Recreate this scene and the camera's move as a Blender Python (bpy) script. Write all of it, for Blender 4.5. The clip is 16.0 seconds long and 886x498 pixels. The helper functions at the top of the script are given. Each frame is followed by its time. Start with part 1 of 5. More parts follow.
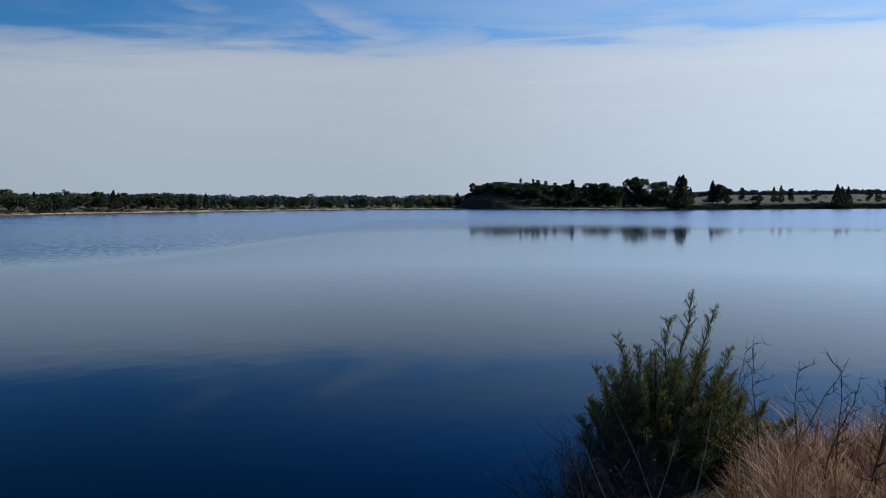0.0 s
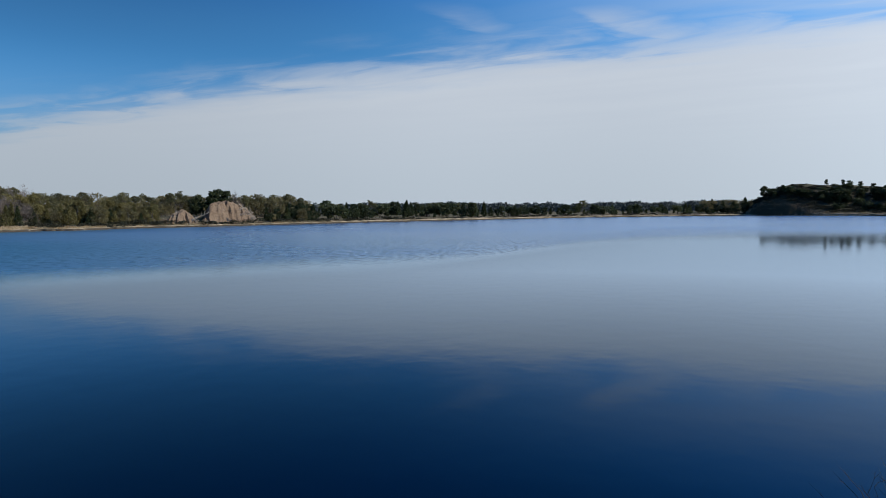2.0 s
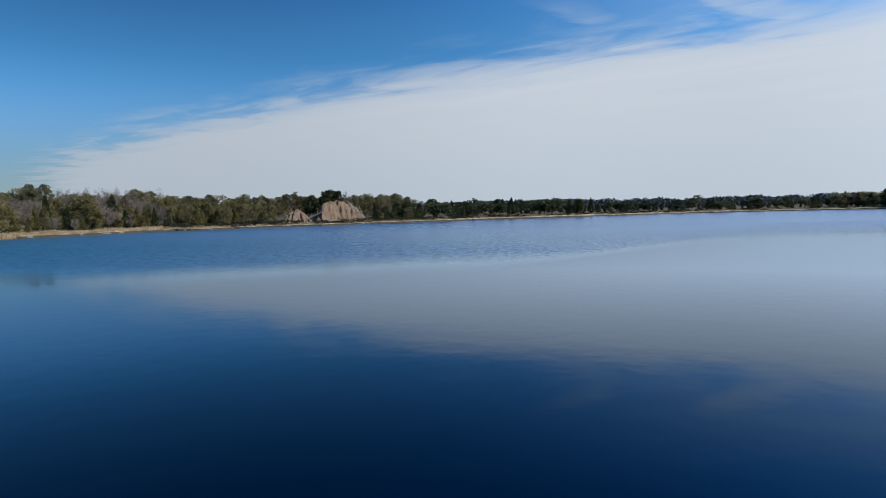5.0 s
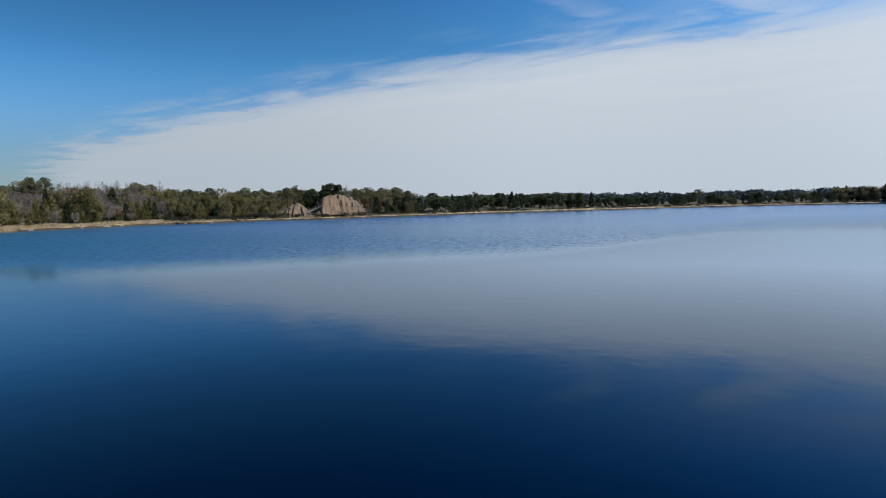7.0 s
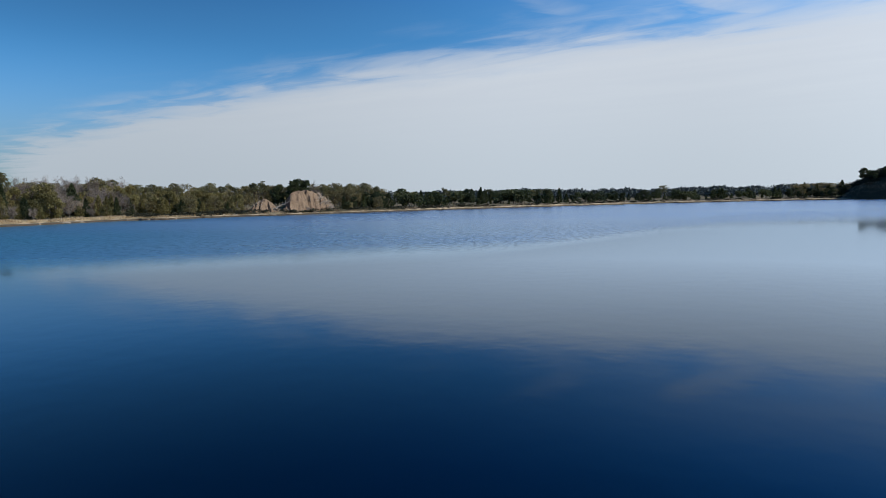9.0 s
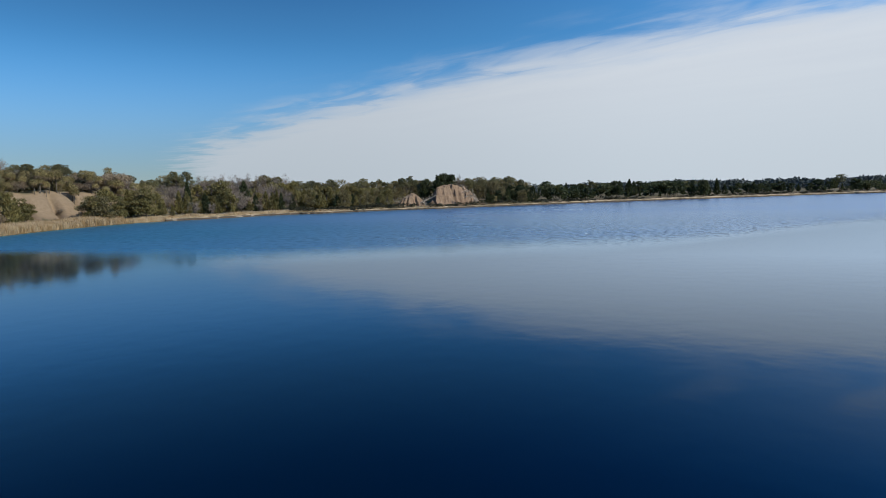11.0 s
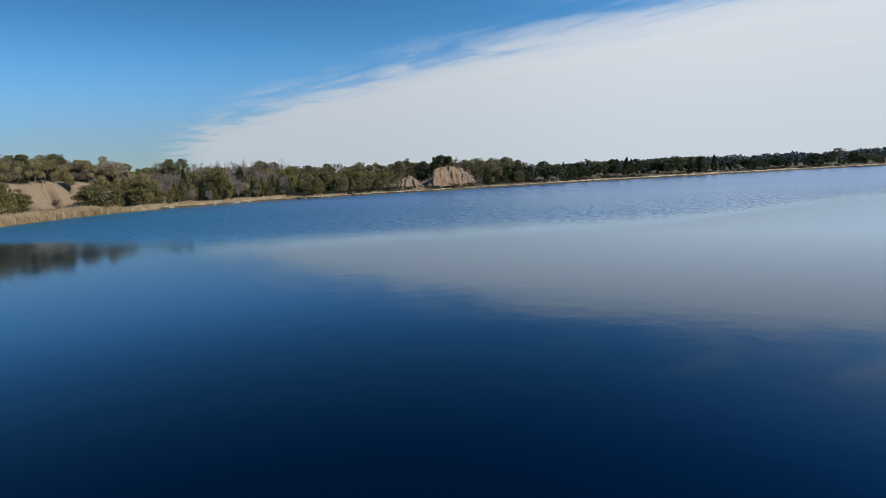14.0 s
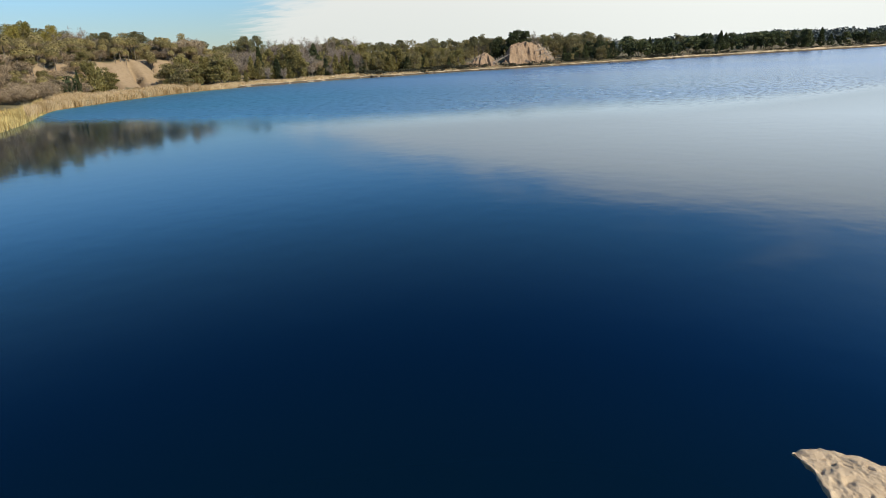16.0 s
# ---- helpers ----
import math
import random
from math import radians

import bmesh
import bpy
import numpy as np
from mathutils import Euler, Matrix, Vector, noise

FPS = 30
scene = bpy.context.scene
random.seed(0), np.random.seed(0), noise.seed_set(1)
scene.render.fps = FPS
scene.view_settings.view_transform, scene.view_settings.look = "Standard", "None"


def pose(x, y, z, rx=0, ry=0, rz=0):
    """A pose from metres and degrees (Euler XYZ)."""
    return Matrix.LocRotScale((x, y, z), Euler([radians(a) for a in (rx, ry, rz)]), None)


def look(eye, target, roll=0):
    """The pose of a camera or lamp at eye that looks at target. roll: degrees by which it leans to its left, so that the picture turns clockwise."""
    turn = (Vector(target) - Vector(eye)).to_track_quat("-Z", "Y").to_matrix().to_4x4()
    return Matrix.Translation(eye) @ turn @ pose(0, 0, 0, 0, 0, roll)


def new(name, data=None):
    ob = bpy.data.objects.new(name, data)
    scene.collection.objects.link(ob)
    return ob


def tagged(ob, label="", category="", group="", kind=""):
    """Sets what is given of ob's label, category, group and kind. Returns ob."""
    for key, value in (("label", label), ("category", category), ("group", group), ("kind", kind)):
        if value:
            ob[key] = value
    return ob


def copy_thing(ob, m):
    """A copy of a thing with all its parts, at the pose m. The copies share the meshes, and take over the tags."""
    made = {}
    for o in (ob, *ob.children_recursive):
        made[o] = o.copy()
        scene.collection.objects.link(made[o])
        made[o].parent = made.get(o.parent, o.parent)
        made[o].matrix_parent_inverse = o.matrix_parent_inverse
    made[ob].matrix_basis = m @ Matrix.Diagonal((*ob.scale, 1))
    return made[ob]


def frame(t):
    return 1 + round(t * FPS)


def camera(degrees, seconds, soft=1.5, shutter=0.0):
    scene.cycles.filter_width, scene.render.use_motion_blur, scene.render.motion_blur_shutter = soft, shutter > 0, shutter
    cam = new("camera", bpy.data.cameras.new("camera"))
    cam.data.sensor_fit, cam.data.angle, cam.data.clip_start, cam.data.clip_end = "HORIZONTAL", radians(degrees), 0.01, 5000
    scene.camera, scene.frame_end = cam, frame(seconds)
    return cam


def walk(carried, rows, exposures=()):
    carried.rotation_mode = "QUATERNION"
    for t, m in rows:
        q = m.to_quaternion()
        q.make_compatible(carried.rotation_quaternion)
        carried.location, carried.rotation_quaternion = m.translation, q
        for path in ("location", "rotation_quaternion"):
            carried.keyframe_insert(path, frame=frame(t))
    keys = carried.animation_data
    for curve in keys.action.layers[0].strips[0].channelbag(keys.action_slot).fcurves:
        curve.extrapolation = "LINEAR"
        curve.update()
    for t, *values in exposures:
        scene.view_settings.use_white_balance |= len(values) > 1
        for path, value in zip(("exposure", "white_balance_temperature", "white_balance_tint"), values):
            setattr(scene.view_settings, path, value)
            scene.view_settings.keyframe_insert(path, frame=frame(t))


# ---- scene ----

# ---------------------------------------------------------------- camera
EYE = 3.5
cam = camera(69.47, 16.0, soft=0.9)
RISE = [(0.0, -0.09), (0.3, -0.035), (0.5, 0.0), (16.0, 0.0)]   # the hand lifts a little at the start
ROWS = [  # seconds, yaw, pitch, roll
    (0.0, 0.00, -4.06, 0.17), (0.25, 6.05, -3.42, 0.36), (0.5, 10.79, -3.38, 0.55), (0.75, 13.25, -3.30, 0.72), (1.0, 16.88, -3.27, 0.88), (1.25, 20.95, -3.20, 0.95), (1.5, 22.65, -3.10, 1.02),
    (2.0, 23.97, -3.29, 0.63), (2.5, 25.39, -2.86, 0.68), (3.0, 26.84, -3.16, 0.41), (3.5, 29.53, -3.15, 0.96),
    (4.0, 32.50, -2.71, 1.38), (4.5, 33.18, -3.05, 1.35), (7.0, 33.36, -3.90, 1.19), (7.5, 33.07, -4.02, 1.51),
    (8.0, 30.56, -4.54, 1.14), (8.2, 30.36, -4.39, 1.15), (10.3, 34.09, -4.77, 1.84), (10.5, 37.71, -4.76, 1.70),
    (11.0, 43.42, -4.61, 1.65), (11.5, 41.78, -4.07, 1.39), (12.0, 41.28, -4.47, 1.21), (12.5, 44.75, -7.08, 0.89),
    (13.0, 47.19, -8.16, 1.32), (13.5, 43.51, -4.46, 3.01), (14.0, 43.17, -6.22, 2.82), (14.5, 45.48, -10.33, 2.99),
    (15.0, 42.26, -10.84, 3.85), (15.2, 44.0, -12.3, 3.6), (15.4, 46.9, -15.2, 3.35), (15.5, 48.11, -17.15, 3.27), (15.6, 49.6, -18.6, 3.1),
    (15.8, 50.9, -18.5, 2.9), (16.0, 49.72, -16.44, 2.96)]
walk(cam, [(t, pose(0, 0, EYE + float(np.interp(t, [q[0] for q in RISE], [q[1] for q in RISE])), 90 + p, r, y)) for t, y, p, r in ROWS],
     exposures=[(0.0, -0.36, 5740, 9), (1.0, -0.19, 5850, 9), (2.5, -0.05, 5920, 9), (4.0, -0.01, 5930, 9), (8.2, 0.03, 5980, 9), (11.0, 0.12, 6060, 9), (12.5, 0.15, 6100, 9), (14.5, 0.21, 6250, 9), (15.2, 0.32, 6400, 8), (15.5, 0.44, 6600, 8), (15.6, 0.68, 6950, 8), (16.0, 0.70, 7050, 8)])

# ---------------------------------------------------------------- world and sun
SUN_AZ, SUN_EL = -73.0, 36.0          # azimuth counter-clockwise from +y


def link(tree, a, b):
    tree.links.new(a, b)


def math_node(tree, op, a, b=None, c=None):
    n = tree.nodes.new("ShaderNodeMath")
    n.operation = op
    for i, v in enumerate((a, b, c)):
        if v is None:
            continue
        if isinstance(v, (int, float)):
            n.inputs[i].default_value = v
        else:
            tree.links.new(v, n.inputs[i])
    return n.outputs[0]


def mix_rgb(tree, fac, a, b, mode="MIX"):
    n = tree.nodes.new("ShaderNodeMix")
    n.data_type, n.blend_type = "RGBA", mode
    for s, v in ((n.inputs[0], fac), (n.inputs[6], a), (n.inputs[7], b)):
        if isinstance(v, (int, float)):
            s.default_value = v
        elif isinstance(v, (tuple, list)):
            s.default_value = (*v, 1.0)[:4]
        else:
            tree.links.new(v, s)
    return n.outputs[2]


def smooth(tree, v, lo, hi, out0=0.0, out1=1.0):
    n = tree.nodes.new("ShaderNodeMapRange")
    n.interpolation_type = "SMOOTHSTEP"
    for i, w in enumerate((v, lo, hi, out0, out1)):
        if isinstance(w, (int, float)):
            n.inputs[i].default_value = w
        else:
            tree.links.new(w, n.inputs[i])
    return n.outputs[0]


def noise_node(tree, vec, scale, detail=4.0, rough=0.55, distort=0.0):
    n = tree.nodes.new("ShaderNodeTexNoise")
    n.inputs["Scale"].default_value = scale
    n.inputs["Detail"].default_value = detail
    n.inputs["Roughness"].default_value = rough
    n.inputs["Distortion"].default_value = distort
    if vec is not None:
        tree.links.new(vec, n.inputs["Vector"])
    return n.outputs["Fac"]


def combine(tree, x, y, z=0.0):
    n = tree.nodes.new("ShaderNodeCombineXYZ")
    for i, v in enumerate((x, y, z)):
        if isinstance(v, (int, float)):
            n.inputs[i].default_value = v
        else:
            tree.links.new(v, n.inputs[i])
    return n.outputs[0]


world = bpy.data.worlds.new("sky")
scene.world = world
world.use_nodes = True
wt = world.node_tree
wt.nodes.clear()
sky = wt.nodes.new("ShaderNodeTexSky")
sky.sky_type = "NISHITA"
sky.sun_disc = False
sky.sun_elevation, sky.sun_rotation = radians(SUN_EL), radians(-SUN_AZ)
sky.altitude, sky.air_density, sky.dust_density, sky.ozone_density = 0, 1.0, 0.6, 2.5
tc = wt.nodes.new("ShaderNodeTexCoord")
sep = wt.nodes.new("ShaderNodeSeparateXYZ")
link(wt, tc.outputs["Generated"], sep.inputs[0])
zz = math_node(wt, "MAXIMUM", sep.outputs[2], 0.012)
cu = math_node(wt, "DIVIDE", sep.outputs[0], zz)       # place on the cloud sheet
cv = math_node(wt, "DIVIDE", sep.outputs[1], zz)
left = math_node(wt, "MAXIMUM", math_node(wt, "SUBTRACT", math_node(wt, "MULTIPLY", cu, -1.0), 3.5), 0.0)
edge = math_node(wt, "MULTIPLY_ADD", math_node(wt, "POWER", left, 1.6), 0.06, 3.95)
right = math_node(wt, "MAXIMUM", cu, 0.0)
edge = math_node(wt, "MULTIPLY_ADD", right, -0.22, edge)
streak = combine(wt, math_node(wt, "MULTIPLY", cu, 0.55), math_node(wt, "MULTIPLY", cv, 1.5), 3.1)
n_big = noise_node(wt, streak, 0.9, 5.0, 0.55, 0.6)
n_fine = noise_node(wt, combine(wt, math_node(wt, "MULTIPLY_ADD", cv, 0.5, cu), math_node(wt, "MULTIPLY", cv, 1.9), 7.7), 1.15, 5.0, 0.55, 0.5)
ragged = math_node(wt, "MULTIPLY_ADD", n_big, 1.3, math_node(wt, "MULTIPLY", n_fine, 0.9))
dist_edge = math_node(wt, "ADD", math_node(wt, "SUBTRACT", cv, edge), math_node(wt, "SUBTRACT", ragged, 1.10))
thin = math_node(wt, "MULTIPLY", smooth(wt, dist_edge, -0.9, 0.35), smooth(wt, math_node(wt, "MULTIPLY_ADD", math_node(wt, "MAXIMUM", math_node(wt, "SUBTRACT", cv, edge), 0.0), 0.35, n_fine), 0.38, 0.62, 0.15, 1.0))
sheet = math_node(wt, "MULTIPLY_ADD", smooth(wt, dist_edge, -0.45, 0.95), 0.60, math_node(wt, "MULTIPLY", thin, 0.40))
wisp_zone = math_node(wt, "MULTIPLY", smooth(wt, cv, 2.7, 3.5), smooth(wt, cu, -2.2, -0.3))
fu = math_node(wt, "MULTIPLY_ADD", cu, 0.65, math_node(wt, "MULTIPLY", cv, 0.76))
fv = math_node(wt, "MULTIPLY_ADD", cu, -0.76, math_node(wt, "MULTIPLY", cv, 0.65))
n_wisp = noise_node(wt, combine(wt, math_node(wt, "MULTIPLY", fu, 0.75), math_node(wt, "MULTIPLY", fv, 1.5), 1.3), 1.1, 5.0, 0.55, 0.45)
wisp = math_node(wt, "MULTIPLY", smooth(wt, n_wisp, 0.46, 0.74), wisp_zone)
wisp = math_node(wt, "MULTIPLY", wisp, 0.62)


def feather(u0, v0, u1, v1, soft, strength):
    """A feathered streak of thin cloud on the sheet, sharp along one side and drawn out on the other."""
    du, dv = u1 - u0, v1 - v0
    ln = math.hypot(du, dv)
    du, dv = du / ln, dv / ln
    ru, rv = math_node(wt, "SUBTRACT", cu, u0), math_node(wt, "SUBTRACT", cv, v0)
    along = math_node(wt, "MULTIPLY_ADD", ru, du, math_node(wt, "MULTIPLY", rv, dv))
    across = math_node(wt, "MULTIPLY_ADD", ru, dv, math_node(wt, "MULTIPLY", rv, -du))
    bend = math_node(wt, "MULTIPLY_ADD", n_wisp, 0.5, -0.25)
    across = math_node(wt, "ADD", across, math_node(wt, "MULTIPLY_ADD", math_node(wt, "MULTIPLY", along, along), -0.10, bend))
    body = math_node(wt, "MULTIPLY", smooth(wt, across, -0.05, 0.06), smooth(wt, across, 0.02, soft, 1.0, 0.0))
    ends = math_node(wt, "MULTIPLY", smooth(wt, along, -0.1, 0.5 * ln), smooth(wt, along, 0.8 * ln, 1.25 * ln, 1.0, 0.0))
    grain = smooth(wt, n_fine, 0.30, 0.65, 0.45, 1.0)
    return math_node(wt, "MULTIPLY", math_node(wt, "MULTIPLY", math_node(wt, "MULTIPLY", body, ends), grain), strength)


wisp = math_node(wt, "MAXIMUM", wisp, feather(-0.84, 3.10, -0.40, 4.20, 0.50, 0.62))
wisp = math_node(wt, "MAXIMUM", wisp, feather(-1.45, 2.85, -1.38, 3.45, 0.40, 0.30))
cover = math_node(wt, "MAXIMUM", math_node(wt, "MULTIPLY", sheet, 0.93), wisp)
veil = math_node(wt, "MULTIPLY", smooth(wt, sep.outputs[0], -0.50, 0.30, 0.0, 0.48), smooth(wt, sep.outputs[2], 0.27, 0.38, 1.0, 0.0))
cover = math_node(wt, "MAXIMUM", cover, math_node(wt, "MULTIPLY", veil, mix_rgb(wt, smooth(wt, sep.outputs[2], 0.06, 0.18), (0.5, 0.5, 0.5), smooth(wt, n_big, 0.25, 0.65))))
tone = smooth(wt, sep.outputs[2], 0.0, 0.22)
cloud_col = mix_rgb(wt, tone, (5.45, 5.85, 6.15), (6.5, 6.55, 6.55))
sunward = smooth(wt, sep.outputs[0], -0.2, 0.9, 1.0, 1.6)
cloud_col = mix_rgb(wt, 1.0, cloud_col, combine(wt, sunward, sunward, sunward), "MULTIPLY")
cloud_col = mix_rgb(wt, smooth(wt, n_big, 0.3, 0.7), cloud_col, mix_rgb(wt, smooth(wt, sep.outputs[2], 0.05, 0.20, 0.0, 0.12), cloud_col, (4.4, 4.7, 5.3)))
depth = mix_rgb(wt, smooth(wt, sep.outputs[2], 0.0, 0.24), (0.66, 0.74, 0.86), (0.268, 0.565, 0.755))
depth = mix_rgb(wt, smooth(wt, sep.outputs[2], 0.26, 0.46), depth, mix_rgb(wt, smooth(wt, sep.outputs[0], -0.65, -0.15), (0.030, 0.210, 0.63), (0.045, 0.215, 0.44)))
depth = mix_rgb(wt, smooth(wt, sep.outputs[2], 0.48, 0.72), depth, (0.040, 0.20, 0.34))
blue = mix_rgb(wt, 1.0, sky.outputs[0], depth, "MULTIPLY")
away = smooth(wt, sep.outputs[0], -0.95, 0.15, 0.65, 1.50)      # the sky away from the sun is deeper
blue = mix_rgb(wt, smooth(wt, sep.outputs[2], 0.10, 0.30), blue, mix_rgb(wt, 1.0, blue, combine(wt, away, away, away), "MULTIPLY"))
upper = smooth(wt, sep.outputs[0], -0.75, -0.05, 0.92, 1.75)
blue = mix_rgb(wt, smooth(wt, sep.outputs[2], 0.27, 0.42), blue, mix_rgb(wt, 1.0, blue, combine(wt, upper, upper, upper), "MULTIPLY"))
gain = smooth(wt, sep.outputs[2], 0.04, 0.22, 0.78, 1.48)
blue = mix_rgb(wt, 1.0, blue, combine(wt, gain, gain, gain), "MULTIPLY")
low_sky = smooth(wt, sep.outputs[0], -0.90, -0.35, 0.84, 1.0)     # the sheet is duller where it thins out, away from the sun
cloud_col = mix_rgb(wt, 1.0, cloud_col, combine(wt, low_sky, low_sky, low_sky), "MULTIPLY")
air = mix_rgb(wt, cover, blue, cloud_col)
bg = wt.nodes.new("ShaderNodeBackground")
bg.inputs["Strength"].default_value = 0.1
link(wt, air, bg.inputs["Color"])
wo = wt.nodes.new("ShaderNodeOutputWorld")
link(wt, bg.outputs[0], wo.inputs[0])

sun_data = bpy.data.lights.new("sun", "SUN")
sun_data.energy, sun_data.angle, sun_data.color = 5.0, radians(0.6), (1.0, 0.895, 0.73)
sun = new("sun", sun_data)
a, e = radians(SUN_AZ), radians(SUN_EL)
sun.matrix_world = look((-math.sin(a) * math.cos(e) * 50, math.cos(a) * math.cos(e) * 50, math.sin(e) * 50), (0, 0, 0))

# ---------------------------------------------------------------- materials


def material(name, rough=0.8, spec=0.3):
    m = bpy.data.materials.new(name)
    m.use_nodes = True
    t = m.node_tree
    p = t.nodes["Principled BSDF"]
    p.inputs["Roughness"].default_value = rough
    p.inputs["Specular IOR Level"].default_value = spec
    return m, t, p


def bump(t, p, height, strength, distance):
    n = t.nodes.new("ShaderNodeBump")
    n.inputs["Strength"].default_value = strength
    n.inputs["Distance"].default_value = distance
    link(t, height, n.inputs["Height"])
    link(t, n.outputs[0], p.inputs["Normal"])


def position(t):
    return t.nodes.new("ShaderNodeNewGeometry").outputs["Position"]


def foliage(name, dark, light, rough=0.6, translucent=0.48, few=1.0, per_plant=0.55, patch=0.0):
    """Leaves: tone varies from tree to tree and from leaf to leaf."""
    m, t, p = material(name, rough, 0.25)
    per_tree = t.nodes.new("ShaderNodeObjectInfo").outputs["Random"]
    per_leaf = t.nodes.new("ShaderNodeNewGeometry").outputs["Random Per Island"]
    fac = math_node(t, "MULTIPLY_ADD", per_leaf, 1.0 - per_plant, math_node(t, "MULTIPLY", per_tree, per_plant))
    fac = math_node(t, "POWER", fac, few)
    col = mix_rgb(t, fac, dark, light)
    if patch:
        drift = noise_node(t, position(t), patch, 4.0, 0.6)
        col = mix_rgb(t, smooth(t, drift, 0.42, 0.66), col, mix_rgb(t, 1.0, col, (0.62, 0.55, 0.44), "MULTIPLY"))
    link(t, col, p.inputs["Base Color"])
    if translucent:
        tr = t.nodes.new("ShaderNodeBsdfTranslucent")
        link(t, col, tr.inputs["Color"])
        mx = t.nodes.new("ShaderNodeMixShader")
        mx.inputs[0].default_value = translucent
        link(t, p.outputs[0], mx.inputs[1])
        link(t, tr.outputs[0], mx.inputs[2])
        link(t, mx.outputs[0], t.nodes["Material Output"].inputs[0])
    return m


def bark(name, dark, light, scale=6.0):
    m, t, p = material(name, 0.9, 0.2)
    n = noise_node(t, position(t), scale, 5.0, 0.6)
    link(t, mix_rgb(t, n, dark, light), p.inputs["Base Color"])
    bump(t, p, n, 0.5, 0.03)
    return m


M_PINE = foliage("pine_needles", (0.056, 0.059, 0.029), (0.240, 0.216, 0.098))
M_OAK = foliage("oak_leaves", (0.074, 0.066, 0.031), (0.305, 0.252, 0.115))
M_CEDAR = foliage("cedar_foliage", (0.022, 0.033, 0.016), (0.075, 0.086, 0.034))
M_OLIVE = foliage("olive_leaves", (0.090, 0.082, 0.030), (0.255, 0.215, 0.080))
M_YELLOW = foliage("yellow_green_leaves", (0.115, 0.105, 0.026), (0.30, 0.245, 0.065))
M_PALM = foliage("palm_fronds", (0.058, 0.052, 0.021), (0.43, 0.355, 0.165), 0.40, few=1.3, per_plant=0.3)
M_DEADFROND = foliage("dead_palm_fronds", (0.17, 0.125, 0.075), (0.40, 0.31, 0.20))
M_TWIG = foliage("bare_twigs", (0.095, 0.077, 0.062), (0.225, 0.185, 0.150), 0.9, 0.0)
M_SCRUB = foliage("grey_scrub", (0.105, 0.078, 0.050), (0.27, 0.205, 0.135), 0.9, 0.1)
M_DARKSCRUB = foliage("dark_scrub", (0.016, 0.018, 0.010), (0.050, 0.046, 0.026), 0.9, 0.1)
# leaf colour greyed and blued: the haze of distance is painted in
M_FAR = foliage("hazed_wood_leaves", (0.040, 0.052, 0.050), (0.080, 0.094, 0.088), 0.8, 0.1)
M_REED = foliage("dry_reeds", (0.36, 0.265, 0.15), (0.56, 0.44, 0.275), 0.8, 0.3, patch=0.35)
M_MARSH = foliage("marsh_grass", (0.27, 0.215, 0.075), (0.46, 0.37, 0.17), 0.7, 0.2, patch=0.4)
M_GRASS = foliage("dry_bunch_grass", (0.20, 0.064, 0.020), (1.0, 0.69, 0.36), 0.5, 0.25, 2.1, 0.1, patch=2.2)
M_JUNIPER = foliage("juniper_sprigs", (0.028, 0.034, 0.010), (0.27, 0.255, 0.070), 0.5, 0.42, 1.3, 0.1)
M_BARK = bark("grey_bark", (0.05, 0.040, 0.032), (0.17, 0.14, 0.11))
M_PALMBARK = bark("palm_bark", (0.05, 0.042, 0.034), (0.14, 0.115, 0.09))
M_LOG = bark("bleached_log", (0.20, 0.155, 0.11), (0.46, 0.38, 0.29))
M_STEM = bark("dead_stem", (0.020, 0.015, 0.014), (0.075, 0.055, 0.044), 40.0)
M_STRAW = bark("straw_stem", (0.30, 0.22, 0.14), (0.55, 0.45, 0.32), 40.0)


